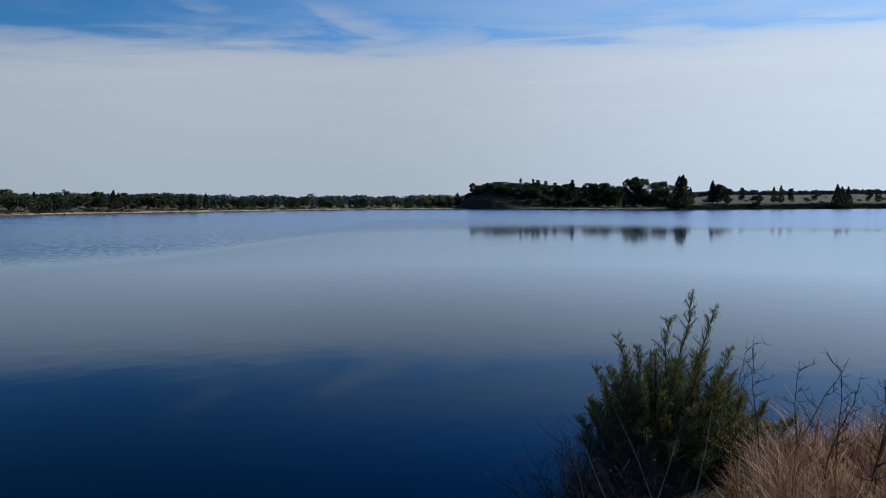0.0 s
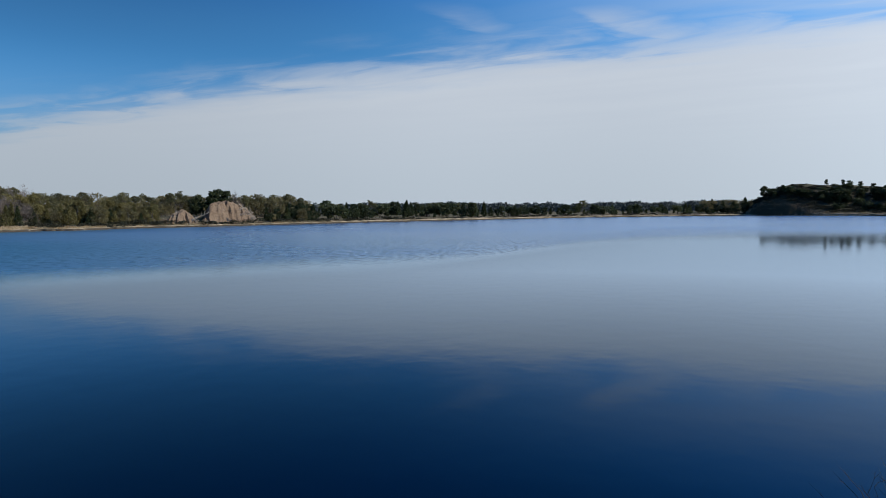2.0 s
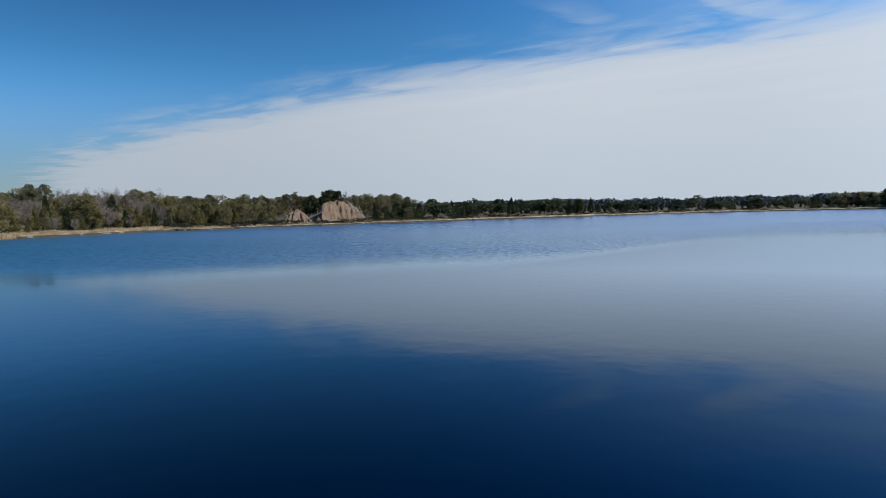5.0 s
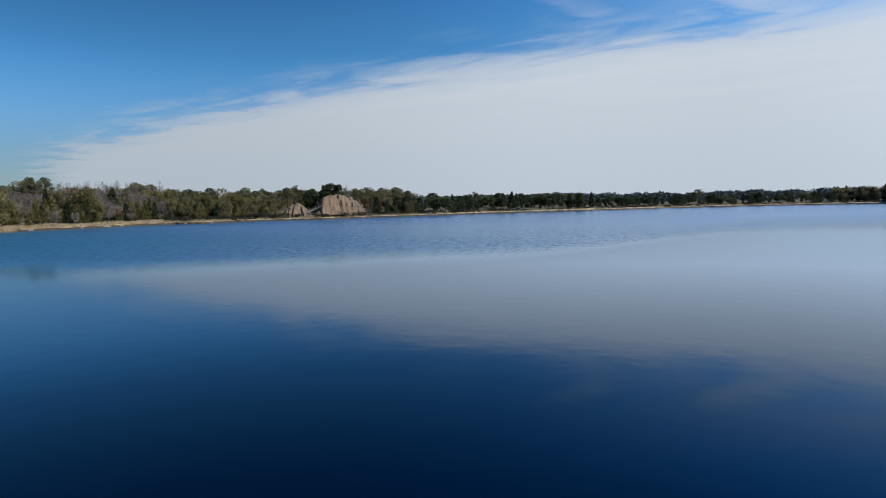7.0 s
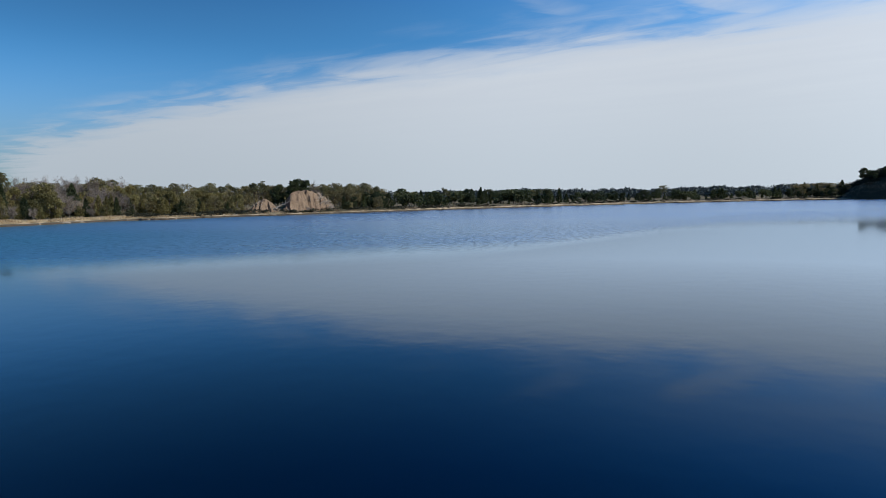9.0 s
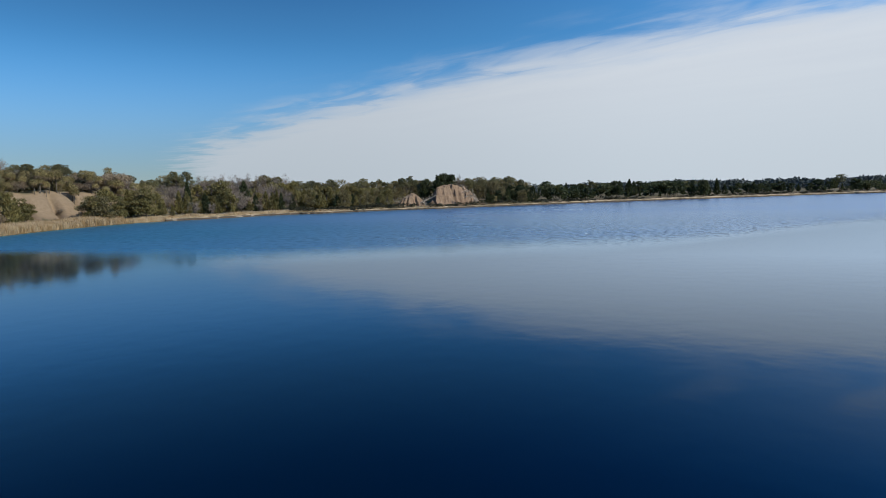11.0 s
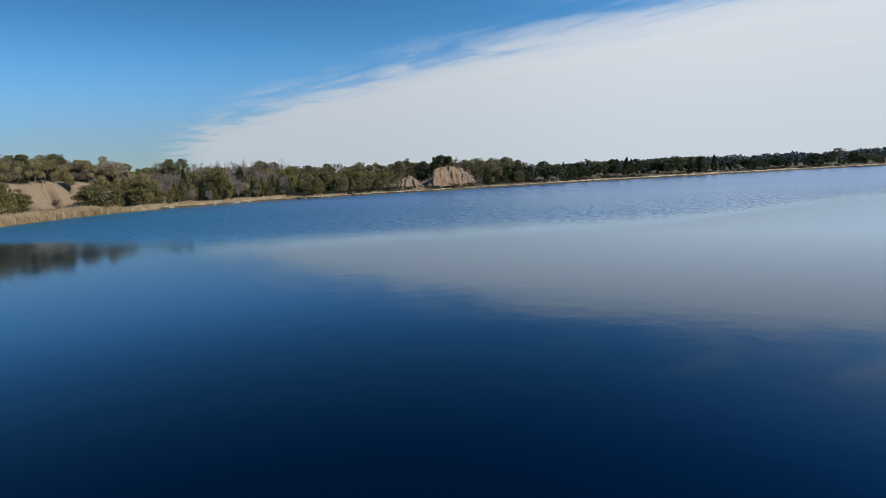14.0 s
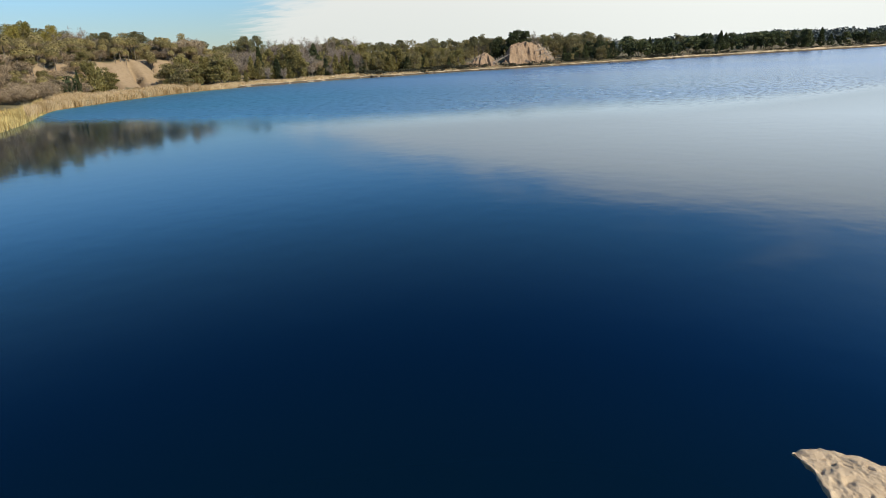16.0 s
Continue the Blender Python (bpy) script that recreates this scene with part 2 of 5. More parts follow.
def water_material():
    m, t, p = material("lake_water", 0.02, 0.5)
    t.nodes.remove(p)
    body = t.nodes.new("ShaderNodeBsdfDiffuse")
    body.inputs["Color"].default_value = (0.0003, 0.0046, 0.0110, 1)
    film = t.nodes.new("ShaderNodeBsdfGlossy")
    film.inputs["Color"].default_value = (0.82, 0.89, 1.0, 1)
    fres = t.nodes.new("ShaderNodeFresnel")
    fres.inputs["IOR"].default_value = 1.333
    mixed = t.nodes.new("ShaderNodeMixShader")
    link(t, body.outputs[0], mixed.inputs[1])
    link(t, film.outputs[0], mixed.inputs[2])
    link(t, mixed.outputs[0], t.nodes["Material Output"].inputs[0])
    pos = position(t)
    s = t.nodes.new("ShaderNodeSeparateXYZ")
    link(t, pos, s.inputs[0])
    # edge of the calm water: y of the border over x
    wob = noise_node(t, combine(t, math_node(t, "MULTIPLY", s.outputs[0], 0.05), math_node(t, "MULTIPLY", s.outputs[1], 0.05), 0.0), 1.0, 3.0)
    curve = t.nodes.new("ShaderNodeFloatCurve")
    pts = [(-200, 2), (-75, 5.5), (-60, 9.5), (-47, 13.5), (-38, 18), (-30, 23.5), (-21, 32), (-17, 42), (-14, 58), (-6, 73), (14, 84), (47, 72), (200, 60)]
    c = curve.mapping.curves[0]
    for i, (x, y) in enumerate(pts):
        q = ((x + 200) / 400, y / 100)
        if i < 2:
            c.points[i].location = q
        else:
            c.points.new(*q)
    curve.mapping.update()
    link(t, math_node(t, "MULTIPLY_ADD", s.outputs[0], 1 / 400, 0.5), curve.inputs["Value"])
    border = math_node(t, "MULTIPLY", curve.outputs[0], 100.0)
    d = math_node(t, "SUBTRACT", s.outputs[1], border)
    d = math_node(t, "ADD", d, math_node(t, "MULTIPLY_ADD", wob, 14.0, -7.0))
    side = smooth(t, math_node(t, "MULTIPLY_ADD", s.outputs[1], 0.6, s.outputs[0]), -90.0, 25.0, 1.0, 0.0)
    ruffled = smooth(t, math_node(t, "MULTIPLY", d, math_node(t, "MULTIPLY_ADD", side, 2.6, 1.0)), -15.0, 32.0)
    # streaks of wind on the open water, stronger towards the wooded shore
    gust = noise_node(t, combine(t, math_node(t, "MULTIPLY", s.outputs[0], 0.012), math_node(t, "MULTIPLY", s.outputs[1], 0.035), 4.0), 1.0, 3.0)
    gust = smooth(t, gust, 0.35, 0.65, 0.78, 1.0)
    zone = math_node(t, "MULTIPLY", ruffled, gust)
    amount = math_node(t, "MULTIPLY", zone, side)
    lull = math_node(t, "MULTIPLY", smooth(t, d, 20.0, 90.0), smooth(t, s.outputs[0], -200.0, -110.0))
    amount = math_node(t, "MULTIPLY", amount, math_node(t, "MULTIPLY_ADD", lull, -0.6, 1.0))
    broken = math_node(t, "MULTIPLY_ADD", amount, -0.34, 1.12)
    # belt of short wavelets beside the calm water, their dark drawn as weaker gloss
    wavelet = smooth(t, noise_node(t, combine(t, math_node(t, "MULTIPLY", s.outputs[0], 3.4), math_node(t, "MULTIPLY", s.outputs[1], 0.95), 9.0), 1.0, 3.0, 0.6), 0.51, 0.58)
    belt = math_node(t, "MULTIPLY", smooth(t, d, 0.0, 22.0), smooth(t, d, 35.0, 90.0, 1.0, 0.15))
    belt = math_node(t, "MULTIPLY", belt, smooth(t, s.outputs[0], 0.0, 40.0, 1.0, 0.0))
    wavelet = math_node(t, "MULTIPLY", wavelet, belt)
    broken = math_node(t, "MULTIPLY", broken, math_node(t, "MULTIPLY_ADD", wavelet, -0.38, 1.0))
    # blue of the higher sky in ruffled water, put into body and film colour
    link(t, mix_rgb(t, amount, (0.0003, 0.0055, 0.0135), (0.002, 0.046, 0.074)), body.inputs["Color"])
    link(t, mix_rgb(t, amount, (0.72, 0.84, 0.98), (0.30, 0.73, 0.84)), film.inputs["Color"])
    # gloss falls off faster than on a flat sheet, to darken the nearer water
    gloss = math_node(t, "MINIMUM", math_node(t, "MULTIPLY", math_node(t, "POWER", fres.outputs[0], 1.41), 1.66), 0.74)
    gloss = math_node(t, "MULTIPLY", gloss, math_node(t, "SUBTRACT", 1.0, math_node(t, "MULTIPLY", smooth(t, s.outputs[0], -30.0, -2.0, 0.29, 0.0), smooth(t, ruffled, 0.0, 0.6, 1.0, 0.0))))      # reflections turned down by hand on the calm water to the left
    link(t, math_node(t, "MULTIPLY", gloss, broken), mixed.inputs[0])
    w1 = noise_node(t, combine(t, math_node(t, "MULTIPLY", s.outputs[0], 1.0), math_node(t, "MULTIPLY", s.outputs[1], 1.4), 0.0), 3.2, 2.0, 0.5)
    w2 = noise_node(t, pos, 1.2, 2.0, 0.5)
    h = math_node(t, "MULTIPLY", math_node(t, "MULTIPLY_ADD", w2, 0.8, w1), math_node(t, "MULTIPLY", zone, math_node(t, "MULTIPLY_ADD", side, 0.68, 0.32)))
    calm = noise_node(t, pos, 1.1, 2.0, 0.5)
    h = math_node(t, "MULTIPLY_ADD", calm, 0.10, h)
    bp = t.nodes.new("ShaderNodeBump")
    bp.inputs["Strength"].default_value, bp.inputs["Distance"].default_value = 1.0, 0.03
    link(t, h, bp.inputs["Height"])
    link(t, bp.outputs[0], film.inputs["Normal"])
    link(t, bp.outputs[0], fres.inputs["Normal"])
    speckle = noise_node(t, combine(t, math_node(t, "MULTIPLY", s.outputs[0], 0.9), math_node(t, "MULTIPLY", s.outputs[1], 0.45), 2.0), 1.0, 3.0, 0.6)
    rg = math_node(t, "MULTIPLY", math_node(t, "MULTIPLY", ruffled, zone), math_node(t, "MULTIPLY", math_node(t, "MULTIPLY_ADD", side, 0.48, 0.52), math_node(t, "MULTIPLY_ADD", speckle, 0.22, 0.24)))
    link(t, math_node(t, "ADD", rg, 0.06), film.inputs["Roughness"])
    return m


def ground_material():
    m, t, p = material("shore_ground", 0.95, 0.15)
    pos = position(t)
    n1 = noise_node(t, pos, 0.12, 5.0, 0.6)
    n2 = noise_node(t, pos, 1.7, 6.0, 0.65)
    straw = mix_rgb(t, n2, (0.12, 0.09, 0.052), (0.27, 0.205, 0.12))
    sand = mix_rgb(t, n2, (0.115, 0.080, 0.046), (0.275, 0.205, 0.130))
    scrub = mix_rgb(t, n2, (0.045, 0.042, 0.022), (0.13, 0.11, 0.06))
    s = t.nodes.new("ShaderNodeSeparateXYZ")
    link(t, t.nodes.new("ShaderNodeNewGeometry").outputs["Normal"], s.inputs[0])
    col = mix_rgb(t, smooth(t, n1, 0.30, 0.50), straw, scrub)
    s2 = t.nodes.new("ShaderNodeSeparateXYZ")
    link(t, pos, s2.inputs[0])
    # right of x = -15 the hill's shade is put into the ground colour
    bare = mix_rgb(t, smooth(t, s2.outputs[0], -60.0, -15.0), sand, mix_rgb(t, n2, (0.020, 0.019, 0.011), (0.075, 0.062, 0.036)))
    col = mix_rgb(t, smooth(t, s.outputs[2], 0.985, 0.93), col, bare)
    link(t, col, p.inputs["Base Color"])
    bump(t, p, n2, 0.6, 0.15)
    return m


def earth_material(name, dark, light, scale=1.0):
    m, t, p = material(name, 0.95, 0.15)
    pos = position(t)
    n1 = noise_node(t, pos, 0.35 * scale, 5.0, 0.6)
    n2 = noise_node(t, pos, 2.4 * scale, 7.0, 0.7)
    col = mix_rgb(t, n1, dark, light)
    col = mix_rgb(t, smooth(t, n2, 0.35, 0.7, 0.0, 0.5), col, [c * 1.25 for c in light])
    link(t, col, p.inputs["Base Color"])
    bump(t, p, n2, 0.7, 0.2 / scale)
    return m


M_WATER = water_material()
M_GROUND = ground_material()
M_EARTH = earth_material("bare_red_earth", (0.082, 0.054, 0.034), (0.205, 0.143, 0.093), 0.8)
M_ROCK = earth_material("pale_limestone", (0.25, 0.18, 0.112), (0.40, 0.315, 0.215), 9.0)
# moss colour darkened to imitate the dimming of water above the stones
M_MOSS = earth_material("mossy_stone", (0.030, 0.036, 0.014), (0.085, 0.088, 0.032), 9.0)
M_PALE = earth_material("pale_stone", (0.14, 0.11, 0.08), (0.29, 0.24, 0.18), 2.0)

# ---------------------------------------------------------------- land form


def polar(az, d):
    a = radians(az)
    return -d * math.sin(a), d * math.cos(a)


FAR_SHORE = [(-45, 470), (-40, 446), (-34, 418), (-28.5, 371), (-24, 345), (-20.4, 313), (-11, 318), (-5, 365), (-2, 378), (4, 361), (11.6, 334),
             (18.7, 290), (22.5, 270), (27, 253), (31.6, 238), (34.2, 226), (36.5, 219), (39.4, 212), (41.7, 206), (44, 199), (46.5, 197), (49, 194), (51.4, 188), (53.9, 180), (56.3, 181), (58.7, 177),
             (61.1, 168), (63.5, 160), (65.8, 156), (68, 150), (70.8, 140), (74.6, 121.5), (78.4, 103), (80.5, 95), (81.4, 86), (82.1, 76), (83.0, 67), (84.5, 59), (88, 52)]
NEAR_SHORE = [(-46, -5), (-28, -8), (-12, -6), (-5, -2.5), (-3.4, 0.6), (-2.76, 2.3), (-1.44, 3.95), (0, 5.0), (1.25, 5.7), (2.75, 5.9), (5.1, 6.2),
              (12, 7), (40, 5), (120, 20), (250, 60), (340, 150), (350, 250)]
LAKE = np.array([polar(a, d) for a, d in FAR_SHORE] + NEAR_SHORE)


def shore_distance(p):
    """Metres from the waterline, positive on land."""
    a, b = LAKE, np.roll(LAKE, -1, 0)
    if len(p) < 50:
        e, w = (b - a)[None], p[:, None, :] - a[None]
        k = np.clip((w * e).sum(2) / (e * e).sum(2), 0, 1)
        near = np.sqrt(((w - k[..., None] * e) ** 2).sum(2).min(1))
        span = (a[None, :, 1] > p[:, 1:2]) != (b[None, :, 1] > p[:, 1:2])
        rise = np.where(e[..., 1] == 0, 1.0, e[..., 1])
        hits = span & (p[:, 0:1] < e[..., 0] * w[..., 1] / rise + a[None, :, 0])
        return np.where(hits.sum(1) % 2 == 1, -near, near)
    best = np.full(len(p), 1e9)
    inside = np.zeros(len(p), bool)
    for (ax, ay), (bx, by) in zip(a, b):
        ex, ey = bx - ax, by - ay
        wx, wy = p[:, 0] - ax, p[:, 1] - ay
        k = np.clip((wx * ex + wy * ey) / (ex * ex + ey * ey), 0, 1)
        best = np.minimum(best, (wx - k * ex) ** 2 + (wy - k * ey) ** 2)
        cross = (ay > p[:, 1]) != (by > p[:, 1])
        if by != ay:
            inside ^= cross & (p[:, 0] < ex * (p[:, 1] - ay) / (by - ay) + ax)
    return np.where(inside, -1, 1) * np.sqrt(best)


def ramp(x, lo, hi):
    k = np.clip((x - lo) / (hi - lo), 0, 1)
    return k * k * (3 - 2 * k)


def waves(x, y, size, seed):
    r = np.random.RandomState(seed)
    z = np.zeros_like(x)
    for i in range(7):
        th, ph, f = r.uniform(0, 6.28), r.uniform(0, 6.28), r.uniform(0.6, 1.8) / size
        z += np.sin((x * np.cos(th) + y * np.sin(th)) * f + ph)
    return z / 4.0


HILL_AZ = [-22, -19, -15.6, -13.2, -10.8, -5.8, -4.3, -3.3, -2.3, -1.2]
HILL_Z = [0, 3.0, 8.8, 10.6, 12.2, 15.2, 15.2, 13.2, 8.2, 0]


def height(x, y):
    """The ground's height: lake bed, shores, the bluff, the wooded hill, the field and the near bank."""
    x, y = np.atleast_1d(np.asarray(x, float)), np.atleast_1d(np.asarray(y, float))
    sd = shore_distance(np.stack([x, y], 1))
    az, d = np.degrees(np.arctan2(-x, y)), np.hypot(x, y)
    land = 0.25 + 0.9 * ramp(sd, 0, 9) + 0.9 * ramp(sd, 10, 60) + 0.35 * waves(x, y, 9, 3) * ramp(sd, 3, 20)
    bluff = ramp(az, 66, 71.5) * (1 - ramp(az, 100, 130))
    gully = waves(x, y, 2.4, 8) * 0.4
    climb = ramp(sd + 1.2 * waves(x, y, 5, 5), 9.5, 21)
    cut = (1 - np.abs(np.sin(np.pi * (az / 1.6 - sd / 9.0) + 0.6 * waves(x, y, 6, 12)))) ** 2.2
    land += bluff * ((5.7 + gully) * climb - (2.3 + 0.9 * waves(x, y, 4, 17)) * cut * np.sin(np.pi * climb) ** 0.7)
    land += 1.2 * ramp(az, 36, 44) * (1 - ramp(az, 66, 72)) * ramp(sd, 8, 26)
    crest = np.interp(az, HILL_AZ, HILL_Z)
    land += crest * np.exp(-((d - 400) / 27.0) ** 2) * (1 + 0.05 * waves(x, y, 6, 4))
    field = ramp(-az, 14, 24) * (1 - ramp(-az, 60, 90))
    land += field * (6.0 * ramp(sd, 15, 260) + 2.3 * ramp(sd + 1.2 * waves(x, y, 7, 14), 1.5, 8) * ramp(-az, 19, 22))
    land += 3.5 * ramp(d, 500, 1500) + 25 * ramp(d, 1500, 4000)
    bed = np.maximum(0.30 * sd, -4.0)
    z = np.where(sd > 0, land * ramp(sd, -0.5, 2.0), bed)
    near = d < 40
    bank = 1.76 * ramp(sd, 0.0, 2.1) + 0.06 * waves(x, y, 0.9, 6) * ramp(sd, 0.3, 1)
    return np.where(near & (sd > 0), bank, np.where(near, np.maximum(1.1 * sd, -4.0), z))


def ground_at(x, y):
    return float(height(x, y)[0])


def mesh_object(name, verts, faces, mat, parent=None, label="", smooth_shade=False):
    me = bpy.data.meshes.new(name)
    me.from_pydata([tuple(v) for v in np.asarray(verts).tolist()], [], [tuple(f) for f in (faces.tolist() if hasattr(faces, "tolist") else faces)])
    me.materials.append(mat)
    if smooth_shade:
        me.polygons.foreach_set("use_smooth", [True] * len(me.polygons))
    me.update()
    ob = new(name, me)
    if parent is not None:
        ob.parent = parent
    if label:
        tagged(ob, label)
    return ob


def build_ground():
    azs = np.concatenate([np.arange(-180, -42, 3.0), np.arange(-42, 65, 0.3), np.arange(65, 86, 0.14), np.arange(86, 92, 0.3), np.arange(92, 180, 3.0)])
    radii = np.concatenate([np.arange(0.3, 9, 0.22), np.geomspace(9, 50, 30), np.geomspace(51, 85, 36), np.arange(86, 176, 0.9), np.geomspace(177, 470, 90), np.geomspace(476, 4600, 40)])
    A, D = np.meshgrid(np.radians(azs), radii)
    X, Y = (-D * np.sin(A)).ravel(), (D * np.cos(A)).ravel()
    Z = height(X, Y)
    n, k = len(azs), len(radii)
    i, j = np.meshgrid(np.arange(k - 1), np.arange(n), indexing="ij")
    i, j = i.ravel(), j.ravel()
    jn = (j + 1) % n
    faces = np.stack([i * n + j, (i + 1) * n + j, (i + 1) * n + jn, i * n + jn], 1)
    verts = np.stack([X, Y, Z], 1)
    centre = len(verts)
    verts = np.vstack([verts, [[0, 0, ground_at(0, 0.01)]]])
    fan = [(centre, b, (b + 1) % n) for b in range(n)]
    fl = faces.tolist() + fan
    ob = mesh_object("ground", verts, fl, M_GROUND, smooth_shade=True)
    return tagged(ob, "dry straw-coloured shore land with sandy slopes round a lake", "ground", kind="structure")


build_ground()
verts = [(-420, -60, 0), (480, -60, 0), (480, 480, 0), (-420, 480, 0)]
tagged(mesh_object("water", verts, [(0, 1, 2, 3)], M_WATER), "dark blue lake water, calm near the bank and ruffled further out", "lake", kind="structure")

# ---------------------------------------------------------------- plants: shared builders


def frame_of(d):
    d = d / np.linalg.norm(d, axis=1, keepdims=True)
    ref = np.where(np.abs(d[:, 2:3]) > 0.9, [[1.0, 0, 0]], [[0, 0, 1.0]])
    u = np.cross(d, ref)
    u /= np.linalg.norm(u, axis=1, keepdims=True)
    return d, u, np.cross(d, u)


def leaves(c, length, width, rng, lift=0.3, heading=None):
    """Diamond leaves round the centres c, bent along their length."""
    n = len(c)
    d = rng.normal(size=(n, 3)) if heading is None else heading + rng.normal(size=(n, 3)) * 0.35
    d[:, 2] += lift
    d, u, v = frame_of(d)
    a = rng.uniform(0, 6.28, n)[:, None]
    s = u * np.cos(a) + v * np.sin(a)
    L = (length * rng.uniform(0.6, 1.3, n))[:, None]
    W = (width * rng.uniform(0.6, 1.3, n))[:, None]
    verts = np.stack([c - d * L * 0.5, c + s * W * 0.5, c + d * L * 0.5, c - s * W * 0.5], 1).reshape(-1, 3)
    return verts, np.arange(4 * n).reshape(-1, 4)


def tubes(paths, sides=5):
    """One mesh of tapered tubes; a path is a list of (point, radius)."""
    V, F = [], []
    for path in paths:
        base = len(V)
        m = len(path)
        for q, (pt, r) in enumerate(path):
            pt = Vector(pt)
            ahead = Vector(path[min(q + 1, m - 1)][0]) - Vector(path[max(q - 1, 0)][0])
            ahead = ahead.normalized() if ahead.length > 1e-6 else Vector((0, 0, 1))
            u = ahead.orthogonal().normalized()
            w = ahead.cross(u)
            for s in range(sides):
                an = 6.2832 * s / sides
                V.append(pt + (u * math.cos(an) + w * math.sin(an)) * r)
        for q in range(m - 1):
            for s in range(sides):
                F.append((base + q * sides + s, base + q * sides + (s + 1) % sides, base + (q + 1) * sides + (s + 1) % sides, base + (q + 1) * sides + s))
        F.append(tuple(base + (m - 1) * sides + s for s in range(sides)))
    return np.array([tuple(v) for v in V]), F


def limb(rng, start, heading, length, radius, steps=4, wander=0.2, rise=0.1):
    p, d = np.array(start, float), np.array(heading, float)
    d /= np.linalg.norm(d)
    out = [(tuple(p), radius)]
    for s in range(steps):
        d = d + rng.normal(size=3) * wander + np.array([0, 0, rise])
        d /= np.linalg.norm(d)
        p = p + d * length / steps
        out.append((tuple(p), radius * (1 - 0.8 * (s + 1) / steps)))
    return out


def blob(rng, centre, size, n, hollow=0.5):
    """Points in a flattened, uneven clump."""
    d = rng.normal(size=(n, 3))
    d /= np.linalg.norm(d, axis=1, keepdims=True)
    r = (hollow + (1 - hollow) * rng.rand(n)) ** 0.7
    return np.array(centre) + d * r[:, None] * np.array(size)


def thing(name, label, category, group=""):
    ob = new(name)
    ob.empty_display_size = 0.3
    return tagged(ob, label, category, group)


def pine_tree(seed, h=12.0, spread=2.6, bare=0.5, mat=None):
    rng = np.random.RandomState(seed)
    ob = thing("pine_tree", "tall pine with a bare trunk and rounded dark green crown", "tree", "trees on the shore")
    trunk = limb(rng, (0, 0, -0.6), (rng.normal() * 0.05, rng.normal() * 0.05, 1), h * 0.95 + 0.6, 0.19, 7, 0.05, 0.05)
    paths, pts = [trunk], []
    tp = np.array([q[0] for q in trunk])
    for i in range(13):
        k = bare + (0.97 - bare) * i / 12.0
        p = np.array([np.interp(k, np.linspace(0, 1, len(tp)), tp[:, c]) for c in range(3)])
        a = i * 2.4 + rng.rand()
        reach = spread * (0.55 + 0.6 * math.sin(math.pi * min(1, (k - bare) / (1 - bare) * 0.75 + 0.22))) * rng.uniform(0.6, 1.1)
        b = limb(rng, p, (math.cos(a), math.sin(a), 0.35), reach, 0.06, 3, 0.2, 0.08)
        paths.append(b)
        for q in b[1:]:
            pts.append(blob(rng, q[0], (0.95, 0.95, 0.42), 56))
    pts.append(blob(rng, tp[-1], (1.2, 1.2, 0.7), 60))
    v, f = tubes(paths, 5)
    mesh_object("trunk", v, f, M_BARK, ob)
    v, f = leaves(np.vstack(pts), 0.45, 0.235, rng)
    mesh_object("crown", v, f, mat or M_PINE, ob)
    return ob


def dome_pine(seed, h=12.0, spread=3.0):
    """An old pine: a tall bare stem that forks late under a rounded, open crown."""
    rng = np.random.RandomState(seed)
    ob = thing("pine_tree", "tall old pine with a bare forked stem and domed crown", "tree", "trees on the shore")
    stem = limb(rng, (0, 0, -0.6), (rng.normal() * 0.06, rng.normal() * 0.06, 1), h * 0.72 + 0.6, 0.20, 6, 0.05, 0.05)
    paths, pts = [stem], []
    for i in range(15):
        a, k = i * 2.4 + rng.rand() * 0.6, math.sqrt((i + 0.4) / 15.0)
        p = stem[3 + i % 4][0]
        tip = np.array([math.cos(a) * spread * k * rng.uniform(0.75, 1.05), math.sin(a) * spread * k * rng.uniform(0.75, 1.05), h * (0.96 - 0.27 * k * k) + rng.normal() * 0.2])
        mid = 0.5 * (np.array(p) + tip) + np.array([0, 0, -0.3]) + rng.normal(size=3) * 0.15
        paths.append([(p, 0.075), (tuple(mid), 0.055), (tuple(tip), 0.02)])
        s = spread * rng.uniform(0.26, 0.40)
        pts.append(blob(rng, tip, (s, s, s * 0.55), 120, 0.35))
        pts.append(blob(rng, 0.35 * mid + 0.65 * tip, (s * 0.7, s * 0.7, s * 0.4), 40, 0.3))
    v, f = tubes(paths, 5)
    mesh_object("trunk", v, f, M_BARK, ob)
    v, f = leaves(np.vstack(pts), 0.42, 0.22, rng)
    mesh_object("crown", v, f, M_PINE, ob)
    return ob


